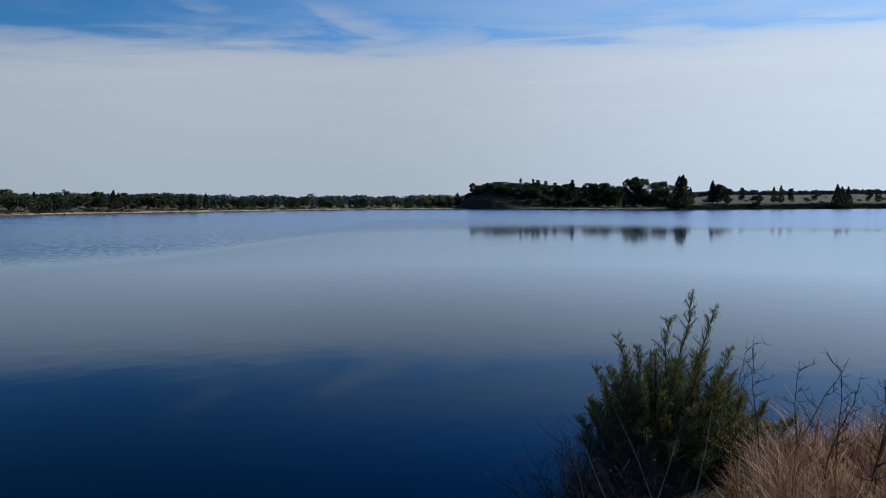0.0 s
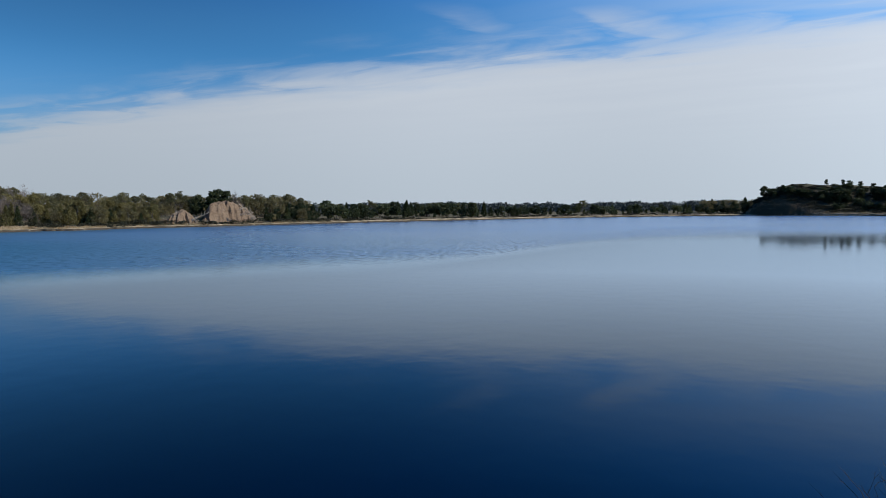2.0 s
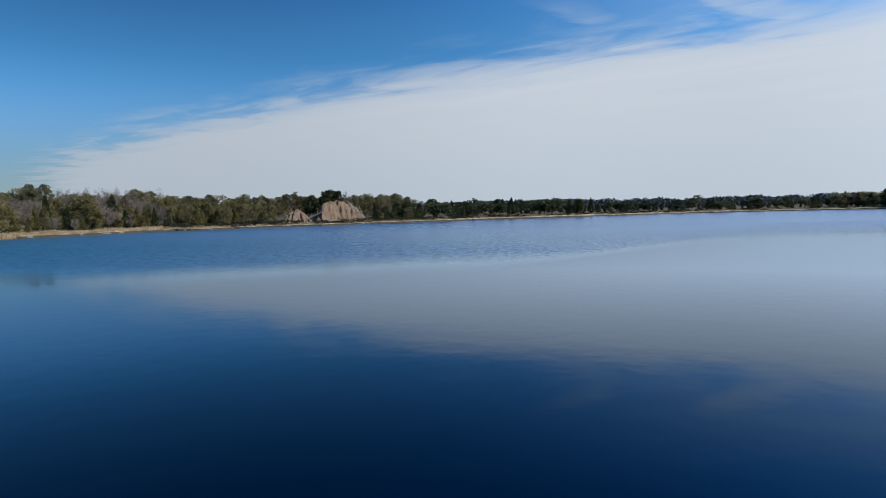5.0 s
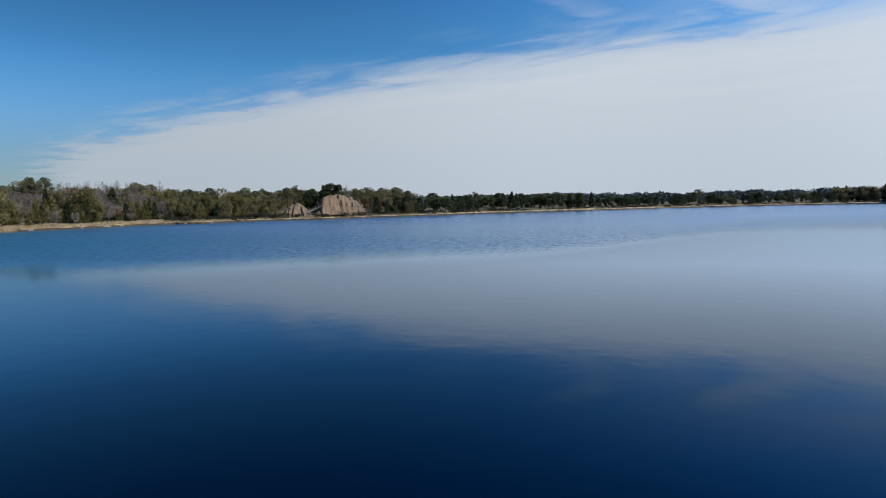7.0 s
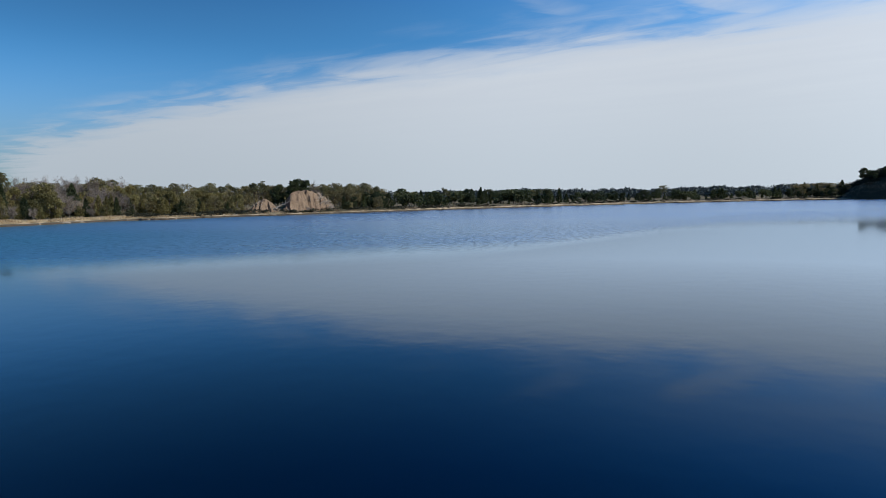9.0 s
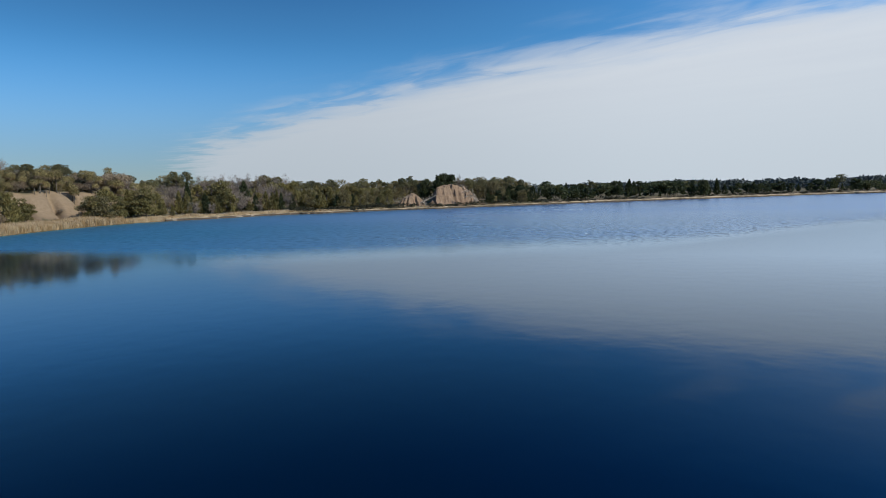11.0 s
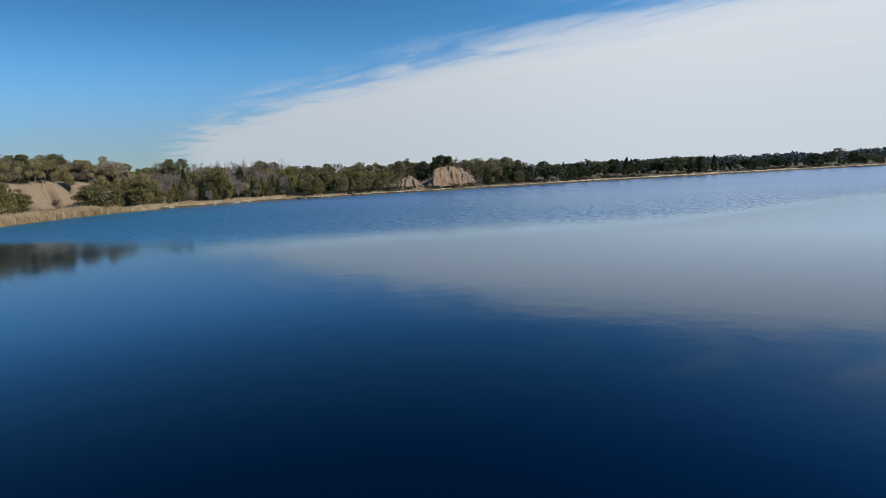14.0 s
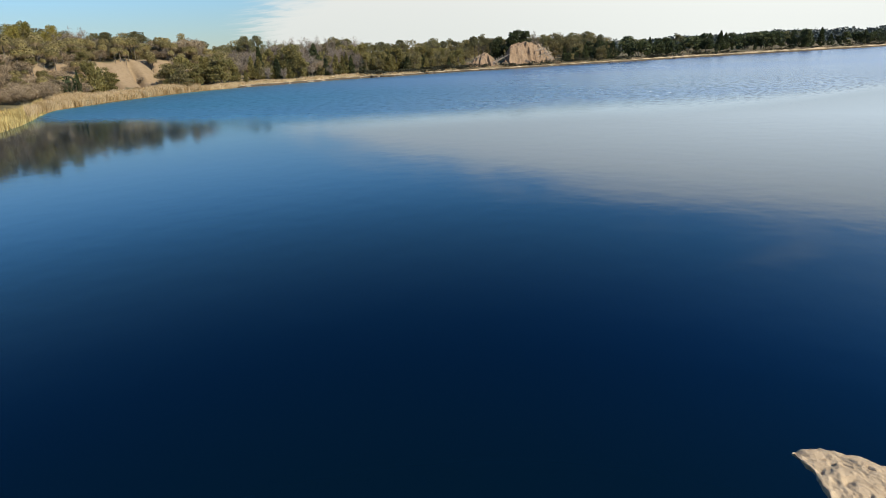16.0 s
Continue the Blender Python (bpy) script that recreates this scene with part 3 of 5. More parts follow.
def broad_tree(seed, h=9.0, spread=3.4, mat=None, label="broad-crowned evergreen oak with dense olive-green leaves", dense=1.0, name="oak_tree"):
    rng = np.random.RandomState(seed)
    ob = thing(name, label, "tree", "trees on the shore")
    paths, pts = [limb(rng, (0, 0, -0.6), (0, 0, 1), h * 0.6, 0.24, 5, 0.1)], []
    for i in range(20):
        a, k = i * 2.4 + rng.rand(), rng.uniform(0.0, 1.0)
        zc = h * (0.15 + 0.77 * k)
        r = spread * math.sqrt(max(0.05, 1 - ((k - 0.42) / 0.62) ** 2)) * rng.uniform(0.35, 0.85)
        c = (math.cos(a) * r, math.sin(a) * r, zc)
        s = spread * rng.uniform(0.28, 0.46)
        pts.append(blob(rng, c, (s, s, s * 0.8), int(110 * dense), 0.4))
        if i % 3 == 0:
            paths.append([((0, 0, h * 0.25), 0.09), ((c[0] * 0.5, c[1] * 0.5, zc * 0.7), 0.06), (c, 0.03)])
    v, f = tubes(paths, 5)
    mesh_object("trunk", v, f, M_BARK, ob)
    v, f = leaves(np.vstack(pts), 0.47, 0.33, rng)
    mesh_object("crown", v, f, mat or M_OAK, ob)
    return ob


def cedar_tree(seed, h=7.0, spread=1.7, mat=None, label="dark green conical red cedar"):
    rng = np.random.RandomState(seed)
    ob = thing("cedar_tree", label, "tree", "cedars on the shore")
    v, f = tubes([limb(rng, (0, 0, -0.5), (0, 0, 1), h * 0.9, 0.14, 5, 0.03)], 5)
    mesh_object("trunk", v, f, M_BARK, ob)
    n = 1000
    k = rng.rand(n) ** 1.35
    lobes = 0.85 + 0.12 * np.sin(k * 21 + rng.rand() * 6)
    a = rng.uniform(0, 6.28, n)
    bulge = 0.8 + 0.2 * np.sin(a * 3 + k * 9) + 0.12 * np.sin(a * 7 + k * 23)
    r = spread * (1 - k) ** 0.75 * (0.55 + 0.45 * rng.rand(n)) * bulge * lobes * np.minimum(1, 0.45 + k * 5)
    c = np.stack([np.cos(a) * r, np.sin(a) * r, h * (0.05 + 0.93 * k)], 1)
    head = np.stack([np.cos(a) * 0.7, np.sin(a) * 0.7, np.full(n, 0.9)], 1)
    v, f = leaves(c, 0.62, 0.30, rng, 0.2, head)
    mesh_object("crown", v, f, mat or M_CEDAR, ob)
    return ob


def bare_tree(seed, h=9.0, label="leafless grey-brown tree with fine twigs"):
    rng = np.random.RandomState(seed)
    ob = thing("bare_tree", label, "tree", "bare trees on the shore")
    paths, tips = [], []
    trunk = limb(rng, (0, 0, -0.5), (0, 0, 1), h * 0.55, 0.17, 5, 0.1)
    paths.append(trunk)
    for i in range(11):
        p = trunk[2 + i % 4][0]
        a = i * 2.4 + rng.rand()
        b = limb(rng, p, (math.cos(a) * 0.75, math.sin(a) * 0.75, 0.8), h * rng.uniform(0.32, 0.47), 0.07, 4, 0.14, 0.05)
        paths.append(b)
        for j in range(5):
            q = b[1 + j % 4][0]
            s = limb(rng, q, (rng.normal(), rng.normal(), 0.9), h * rng.uniform(0.14, 0.24), 0.035, 3, 0.2, 0.12)
            paths.append(s)
            tips += [t[0] for t in s[1:]]
    v, f = tubes(paths, 4)
    mesh_object("trunk", v, f, M_BARK, ob)
    c = np.repeat(np.array(tips), 24, 0) + rng.normal(size=(len(tips) * 24, 3)) * h * 0.042
    head = (c - np.array([0, 0, 0.42 * h])) / (0.45 * h) + rng.normal(size=(len(c), 3)) * 0.6
    v, f = leaves(c, 0.60, 0.058, rng, 0.1, head)
    mesh_object("twig_crown", v, f, M_TWIG, ob)
    return ob


def palm_tree(seed, h=7.0):
    rng = np.random.RandomState(seed)
    ob = thing("cabbage_palm", "cabbage palm with slim grey trunk and round fan-leaved head", "palm", "palms on the bluff")
    lean = rng.normal(size=2) * 0.05
    trunk = [((lean[0] * h * k * k, lean[1] * h * k * k, -0.5 + (h + 0.5) * k), 0.15 - 0.03 * k) for k in np.linspace(0, 1, 6)]
    v, f = tubes([trunk], 6)
    mesh_object("trunk", v, f, M_PALMBARK, ob)
    top = np.array(trunk[-1][0])
    green, dead = [[], []], [[], []]
    for i in range(34):
        a, up = i * 2.4, 1.0 - 1.9 * i / 33.0
        d = np.array([math.cos(a) * math.cos(up), math.sin(a) * math.cos(up), math.sin(up)])
        store = dead if i > 27 else green
        stem = top + d * 0.95
        side = np.cross(d, [0, 0, 1.0])
        side /= np.linalg.norm(side) + 1e-6
        for b in range(9):
            ang = (b - 4) / 4.0 * 1.15
            e = d * math.cos(ang) + side * math.sin(ang)
            tip = stem + e * 1.45 + np.array([0, 0, -0.75 - 0.2 * abs(ang)])
            mid = stem + e * 0.75 + np.array([0, 0, -0.02])
            wv = np.cross(e, [0, 0, 1.0]) * 0.16
            base = sum(len(x) for x in store[0])
            store[0].append(np.array([stem, mid + wv, tip, mid - wv]))
            store[1].append((base, base + 1, base + 2, base + 3))
    mesh_object("frond_crown", np.vstack(green[0]), green[1], M_PALM, ob)
    mesh_object("dead_skirt", np.vstack(dead[0]), dead[1], M_DEADFROND, ob, "hanging dry brown fronds")
    return ob


def bush(seed, h=2.2, spread=1.7, mat=None, label="rounded dark green shrub", name="shrub", leaf=(0.42, 0.20), count=48):
    rng = np.random.RandomState(seed)
    ob = thing(name, label, "shrub", "shrubs along the shore")
    stems = [limb(rng, (rng.normal() * 0.2, rng.normal() * 0.2, -0.3), (rng.normal() * 0.5, rng.normal() * 0.5, 1), h * 0.9, 0.04, 3, 0.2) for i in range(6)]
    v, f = tubes(stems, 4)
    mesh_object("stem", v, f, M_BARK, ob)
    pts = []
    for i in range(10):
        a = i * 2.4
        r = spread * rng.uniform(0.1, 0.65)
        pts.append(blob(rng, (math.cos(a) * r, math.sin(a) * r, h * rng.uniform(0.3, 0.78)), (spread * 0.42, spread * 0.42, h * 0.25), count, 0.3))
    c = np.vstack(pts)
    c[:, 2] = np.maximum(c[:, 2], 0.05)
    v, f = leaves(c, leaf[0], leaf[1], rng, 0.6)
    mesh_object("foliage", v, f, mat or M_CEDAR, ob)
    return ob


PINES = [pine_tree(10 + i, 12, 2.6 + 0.4 * i, 0.55 + 0.05 * i) for i in range(4)]
DOMES = [dome_pine(15 + i, 12, 2.7 + 0.35 * i) for i in range(4)]
OAKS = [broad_tree(20 + i, 9, 3.0 + 0.4 * i) for i in range(4)]
OLIVES = [broad_tree(30 + i, 8, 3.0, M_OLIVE, "broad olive-green tree in full leaf", name="broadleaf_tree") for i in range(3)]
YELLOWS = [broad_tree(35, 9, 3.0, M_YELLOW, "yellow-green leafy tree on the bluff", 0.8, "broadleaf_tree")]
CEDARS = [cedar_tree(40 + i, 7, 2.0 + 0.4 * i) for i in range(4)]
OLIVECONES = [cedar_tree(42 + i, 7, 2.1 + 0.4 * i, M_OLIVE, "olive-green conical cedar behind the reeds") for i in range(3)]
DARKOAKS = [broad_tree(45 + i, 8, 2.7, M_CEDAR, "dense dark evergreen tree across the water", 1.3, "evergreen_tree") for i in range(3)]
BARES = [bare_tree(50 + i) for i in range(4)]
PALMS = [palm_tree(60 + i) for i in range(3)]
BUSHES = [bush(70 + i) for i in range(3)]
SCRUBS = [bush(80 + i, 2.2, 1.9, M_SCRUB, "leafless grey-brown scrub bush", "scrub_bush", (0.34, 0.045), 200) for i in range(3)]
NOMINAL = {}
for kinds, hh in ((PINES, 12.6), (DOMES, 12.2), (OAKS, 9.0), (OLIVES, 8.0), (YELLOWS, 9.0), (CEDARS, 7.0), (OLIVECONES, 7.0), (DARKOAKS, 8.0), (BARES, 9.4), (PALMS, 8.0), (BUSHES, 2.2), (SCRUBS, 2.2)):
    for o in kinds:
        NOMINAL[o.name] = hh
used = set()
place_rng = np.random.RandomState(7)


def plant(kinds, az, d, h, wide=1.0, sink=0.0):
    """Stands one plant of the kinds at an azimuth and distance, h metres high."""
    ob = kinds[place_rng.randint(len(kinds))]
    x, y = polar(az, d)
    s = h / NOMINAL[ob.name]
    m = Matrix.LocRotScale((x, y, ground_at(x, y) - sink), Euler((0, 0, place_rng.uniform(0, 6.28))), (s * wide, s * wide, s))
    if ob.name not in used:
        used.add(ob.name)
        ob.matrix_basis = m
        return ob
    src = ob
    made = copy_thing(src, Matrix())
    made.matrix_basis = m
    return made


LOW = []      # azimuth, distance, height and width of the low scrub


def low_scrub():
    """Low dark scrub too far off to tell apart."""
    r = np.random.RandomState(91)
    V, F, base = [], [], 0
    for az, d, h, wide in LOW:
        x, y = polar(az, d)
        w, g = h * wide * 0.5, ground_at(x, y)
        pts = [blob(r, (x + r.normal() * w * 0.6, y + r.normal() * w * 0.6, g + h * r.uniform(0.3, 0.7)), (w * 0.5, w * 0.5, h * 0.3), 34, 0.3) for k in range(6)]
        v, f = leaves(np.vstack(pts), 0.42, 0.20, r, 0.6)
        V.append(v)
        F.append(f + base)
        base += len(v)
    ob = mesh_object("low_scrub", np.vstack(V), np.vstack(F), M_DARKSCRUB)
    tagged(ob, "low dark scrub along the far banks and the hill", "scrub", kind="stuff")


def shore(az):
    return float(np.interp(az, [a for a, d in FAR_SHORE], [d for a, d in FAR_SHORE]))


def inland(az, s):
    """How far out the ray at this azimuth lies s metres behind the waterline."""
    d = shore(az) + np.arange(0.5, 130.0, 1.0)
    a = radians(az)
    sd = shore_distance(np.stack([-d * math.sin(a), d * math.cos(a)], 1))
    hit = np.nonzero(sd >= s)[0]
    return float(d[hit[0]]) if len(hit) else float(d[-1])


def top_plant(kinds, az, d, el, wide=1.0):
    """As plant(), as high as an elevation of el degrees from the eye."""
    x, y = polar(az, d)
    h = EYE + d * math.tan(radians(el)) - ground_at(x, y)
    if h > 1.0:
        return plant(kinds, az, d, h, wide)


SKY_AZ = [24, 28, 35.4, 36.3, 38.8, 43.3, 47, 50, 56, 57.4, 59.3, 62, 65, 66, 67.7, 69.3, 70.9, 73, 74.2, 76, 79.7, 81.4, 85, 92]
SKY_EL = [0.85, 1.05, 0.95, 1.42, 1.68, 1.7, 1.85, 1.8, 1.85, 2.28, 2.4, 2.4, 2.2, 2.6, 2.15, 2.6, 3.0, 2.85, 3.4, 3.45, 3.9, 4.2, 4.3, 4.3]


def skyline(az):
    return float(np.interp(az, SKY_AZ, SKY_EL))


# ---------------------------------------------------------------- left and middle shore woods
def woods():
    r = place_rng
    # back row: tall trees that make the skyline
    az = 92.0
    while az > 35.8:
        d = inland(az, r.uniform(29, 50)) if az > 72 else shore(az) + r.uniform(34, 62)
        el = skyline(az) + r.uniform(-0.30, 0.05)
        if 56.3 < az < 65:
            kinds = BARES if r.rand() < 0.68 else [OAKS, DOMES][r.randint(2)]
        elif az >= 65:
            kinds = [DOMES, OAKS, DOMES, PINES, BARES, OAKS][r.randint(6)]
        else:
            kinds = [DOMES, OAKS, DOMES, OAKS, PINES, DOMES][r.randint(6)]
        top_plant(kinds, az, d, el, r.uniform(0.9, 1.2))
        az -= math.degrees(2.2 / d) * r.uniform(0.6, 1.3)
    # trees behind that close the gaps
    az = 93.0
    while az > 36:
        d = inland(az, r.uniform(48, 62))
        top_plant([OAKS, OLIVES, OAKS][r.randint(3)], az, d, skyline(az) * r.uniform(0.72, 0.9), 1.3)
        az -= math.degrees(3.2 / d)
    # second row, lower
    az = 91.0
    while az > 35.4:
        d = inland(az, r.uniform(24, 32)) if az > 72.2 else shore(az) + r.uniform(22, 36)
        el = skyline(az) * r.uniform(0.62, 0.9) - 0.1
        if az > 68.5:
            kinds = [OAKS, OLIVES, BARES, BARES, BARES, OLIVES][r.randint(6)]
        elif az > 57:
            kinds = [BARES, BARES, OLIVES, OAKS, CEDARS, BARES][r.randint(6)]
        else:
            # below 47 degrees darker kinds carry the shade of the sun's angle
            kinds = [OAKS, PINES, OLIVECONES, OLIVES][r.randint(4)] if az > 47 else [DARKOAKS, PINES, DOMES, OAKS][r.randint(4)]
        if not 39.6 < az < 48:
            top_plant(kinds, az, d, el, r.uniform(0.9, 1.2))
        az -= math.degrees(2.3 / d) * r.uniform(0.6, 1.3)
    # front row: cedars, palms and shrubs just behind the reeds
    az = 72.0
    while az > 35.2:
        d = shore(az) + r.uniform(7, 15)
        if not 39.4 < az < 48.2:
            if az > 67.5:
                plant([OLIVES, OLIVES, OLIVECONES, OAKS][r.randint(4)], az, d, r.uniform(5.2, 7.4), 1.1)
            elif az > 57:
                plant([OLIVECONES, CEDARS, OLIVECONES, OLIVES, OLIVECONES, BARES][r.randint(6)], az, d, r.uniform(2.8, 6.4), 1.05)
            elif az < 46:
                # dark evergreens put the sun angle's shade into the leaf colour
                plant([CEDARS, DARKOAKS, CEDARS, OAKS, DARKOAKS][r.randint(5)], az, d, r.uniform(2.8, 6.0), 1.2)
            else:
                plant([CEDARS, OLIVECONES, OAKS, OLIVES, OLIVECONES][r.randint(5)], az, d, r.uniform(2.8, 6.2), 1.15)
        az -= math.degrees(1.5 / d) * r.uniform(0.5, 1.4)
    # undergrowth that closes the gaps between the trunks
    az = 91.0
    while az > 35.4:
        if not 39.6 < az < 48:
            d = inland(az, r.uniform(24, 32)) if az > 72.2 else shore(az) + (r.uniform(25, 34) if az > 68 else r.uniform(17, 30))
            # darker leaves again imitate shade towards the right
            kinds = [OLIVES, OAKS, BARES, SCRUBS][r.randint(4)] if az > 56 else [OAKS, OLIVES, OAKS][r.randint(3)] if az > 47 else [OAKS, DARKOAKS, PINES][r.randint(3)]
            plant(kinds, az, d, r.uniform(3.0, 5.5), 1.35)
        az -= math.degrees(2.6 / d) * r.uniform(0.6, 1.4)
    # palms on top of the bluff
    for i in range(190):
        a = 65.5 + 25 * r.rand()
        plant(PALMS, a, inland(a, r.uniform(15.5, 27) if a > 77.4 else r.uniform(17.0, 25)), r.uniform(1.7, 4.8), 1.2)
    # low growth on the brow that hides the stems
    for i in range(120):
        a = r.uniform(70, 91)
        plant([OLIVES, SCRUBS, OAKS][r.randint(3)], a, inland(a, r.uniform(18, 28) if a > 77.2 else r.uniform(21, 28)), r.uniform(1.2, 2.6), 1.5)
    # scrub at the foot of the bluff
    for i in range(5):
        a = r.uniform(72.5, 77.5)
        plant(SCRUBS, a, inland(a, r.uniform(9, 15)), r.uniform(0.5, 1.3), 1.3)
    for i in range(75):
        a = r.uniform(77.4, 92)
        plant([SCRUBS, PALMS, SCRUBS, OLIVES, PALMS][r.randint(5)], a, inland(a, r.uniform(11, 20)), r.uniform(1.3, 3.0), 1.3)
    for i in range(95):
        a = r.uniform(78.6, 92)
        plant(SCRUBS, a, inland(a, r.uniform(5, 17)), r.uniform(0.9, 2.6), 1.4)
    for a, dd, el, kinds, w in ((76.9, 20, 1.0, OLIVES, 1.1), (76.5, 22, 0.5, OLIVES, 1.2), (77.9, 18, 1.3, OLIVES, 0.8), (77.6, 16, 1.25, OLIVECONES, 1.15), (77.2, 18, 0.9, OLIVECONES, 1.1), (78.7, 14, 0.75, CEDARS, 0.55), (80.4, 16, 0.25, SCRUBS, 1.5), (80.0, 15, 0.35, BUSHES, 1.1), (72.3, 13, 0.9, OAKS, 1.2), (71.8, 13, 1.5, OLIVES, 1.1)):
        top_plant(kinds, a, shore(a) + dd, el, w)
    # single marks of the skyline
    for a, el, kinds, w in ((74.2, 3.46, DOMES, 1.2), (76.3, 3.5, DOMES, 1.2), (70.9, 3.12, OAKS, 0.8), (66.1, 2.87, DOMES, 0.8), (65.2, 2.85, DOMES, 0.8),
                            (59.3, 2.58, BARES, 0.6), (63.6, 2.56, BARES, 1.0), (57.4, 2.28, BARES, 1.3), (79.8, 4.0, YELLOWS, 0.9), (81.5, 4.3, YELLOWS, 1.0),
                            (82.3, 4.1, YELLOWS, 1.0), (78.4, 3.7, BARES, 1.1), (47.0, 1.93, DOMES, 1.0), (46.2, 1.8, DOMES, 0.8), (37.5, 1.80, DOMES, 0.9), (38.8, 1.75, DOMES, 0.9), (40.0, 1.65, DOMES, 0.8), (36.5, 1.5, DOMES, 0.8), (50.5, 1.95, DOMES, 0.9), (53.3, 1.95, DOMES, 0.9)):
        top_plant(kinds, a, inland(a, 30) if a > 72 else shore(a) + 40, el, w)


woods()


def earth_mound(crest, d, depth, slits, seed, label):
    """A slumped heap of bare earth: scree below, a steep broken face above, cut by slanting slits.
    crest: azimuth and height; slits: azimuth at the top and at the foot, width and depth in metres."""
    az0 = 0.5 * (crest[0][0] + crest[-1][0])
    x0, y0 = polar(az0, d)

    def across(az):
        return -radians(az - az0) * d

    nu, nv, off = 190, 84, seed * 7.3
    u = np.linspace(across(crest[0][0]), across(crest[-1][0]), nu)
    tops = np.interp(u, [across(a) for a, z in crest], [z for a, z in crest])
    verts = []
    for j in range(nv):
        v = depth * j / (nv - 1)
        for i in range(nu):
            q = Vector((u[i], v, off))
            start = 0.3 + 0.8 * noise.noise(Vector((u[i] * 0.22, off, 0)))
            k = min(1.0, max(0.0, (v - start) / (depth * 0.50)))
            scree = min(1.0, k / 0.42) * 0.24
            face = ramp(k, 0.12, 0.86 + 0.16 * noise.noise(q * 0.3)) * 0.68
            rise = scree + float(face) + 0.08 * k
            back = min(1.0, max(0.0, (depth - v) / (depth * 0.25)))
            z = tops[i] * min(rise, back * back * (3 - 2 * back))
            full = min(1.0, tops[i] / 3.0)
            for top_az, foot_az, w, deep in slits:
                c = across(foot_az) + (across(top_az) - across(foot_az)) * k + 0.35 * noise.noise(Vector((v * 0.8, off, foot_az)))
                g = max(0.0, 1 - abs(u[i] - c) / w)
                z -= deep * g ** 0.8 * math.sin(math.pi * min(1.0, 0.12 + 0.9 * k)) * full
            broken = 0.7 * noise.noise(q * 0.4) + 0.42 * noise.noise(q * 1.0) + 0.18 * noise.noise(q * 2.4) + 0.09 * noise.noise(q * 5.0)
            z += broken * (0.25 + 0.75 * min(1, 2 * k)) * full
            edge = min(1.0, min(i, nu - 1 - i) / 6.0)
            verts.append((u[i] + 0.3 * noise.noise(q * 1.3) * edge, v + shore(az0 - math.degrees(u[i] / d)) + 6.0 - d + 0.4 * noise.noise(q * 0.9 + Vector((5, 0, 0))) * edge, z * edge - 0.4 + 0.4 * k))
    faces = [(j * nu + i, j * nu + i + 1, (j + 1) * nu + i + 1, (j + 1) * nu + i) for j in range(nv - 1) for i in range(nu - 1)]
    ob = mesh_object("earth_mound", verts, faces, M_EARTH, smooth_shade=True)
    ob.matrix_basis = pose(x0, y0, 0.75, 0, 0, az0)
    return tagged(ob, label, "mound", "bare earth mounds")


earth_mound([(44.75, 0.2), (44.5, 2.2), (44.25, 4.5), (44.0, 5.7), (43.7, 6.3), (43.3, 6.7), (42.65, 7.2), (42.2, 6.8), (41.9, 6.2), (41.5, 6.1), (41.2, 5.0), (40.8, 3.9), (40.4, 2.2), (40.0, 1.0), (39.2, 0.1)], 206, 15,
            [(43.0, 41.9, 0.60, 2.6), (43.75, 43.2, 0.6, 0.9), (44.35, 44.1, 0.6, 1.5), (41.75, 41.2, 0.6, 1.8), (41.2, 40.7, 0.8, 1.4), (42.2, 41.9, 0.7, 1.5)], 1,
            "steep bare reddish earth mound cut by gullies at the water")
earth_mound([(47.8, 0.1), (47.4, 1.4), (47.0, 2.9), (46.5, 3.8), (46.0, 4.1), (45.7, 3.7), (45.3, 2.2), (44.9, 0.2)], 205, 10,
            [(46.4, 46.9, 0.5, 1.5), (46.0, 45.7, 0.5, 1.4), (46.8, 47.2, 0.5, 1.0)], 2, "small bare earth mound beside the larger one")


def fallen_trunk(az, d, z, length, turn, tilt, seed, girth=0.17):
    r = np.random.RandomState(seed)
    paths = [limb(r, (0, 0, 0), (1, 0, 0), length, girth, 5, 0.06, 0.0)]
    for i in range(4):
        paths.append(limb(r, paths[0][1 + i][0], (0.6, r.normal(), abs(r.normal())), length * 0.3, girth * 0.35, 3, 0.2, 0.0))
    v, f = tubes(paths, 6)
    ob = mesh_object("fallen_trunk", v, f, M_LOG)
    x, y = polar(az, d)
    ob.matrix_basis = pose(x, y, z, 0, tilt, turn)
    return tagged(ob, "pale dead fallen trunk lying on the mound", "log", "fallen trunks on the mounds")


for i, q in enumerate(((45.45, 206.5, 1.9, 5.2, 35, -26, 0.30), (45.1, 208, 2.6, 4.4, 50, -22, 0.20), (47.3, 206, 2.0, 3.6, 60, -35, 0.16), (46.7, 206, 2.2, 3.2, 110, -50, 0.14),
                       (40.95, 211, 4.4, 3.6, 218, 24, 0.17), (41.45, 213, 6.0, 2.4, 195, -48, 0.14))):
    fallen_trunk(*q[:6], 70 + i, q[6])


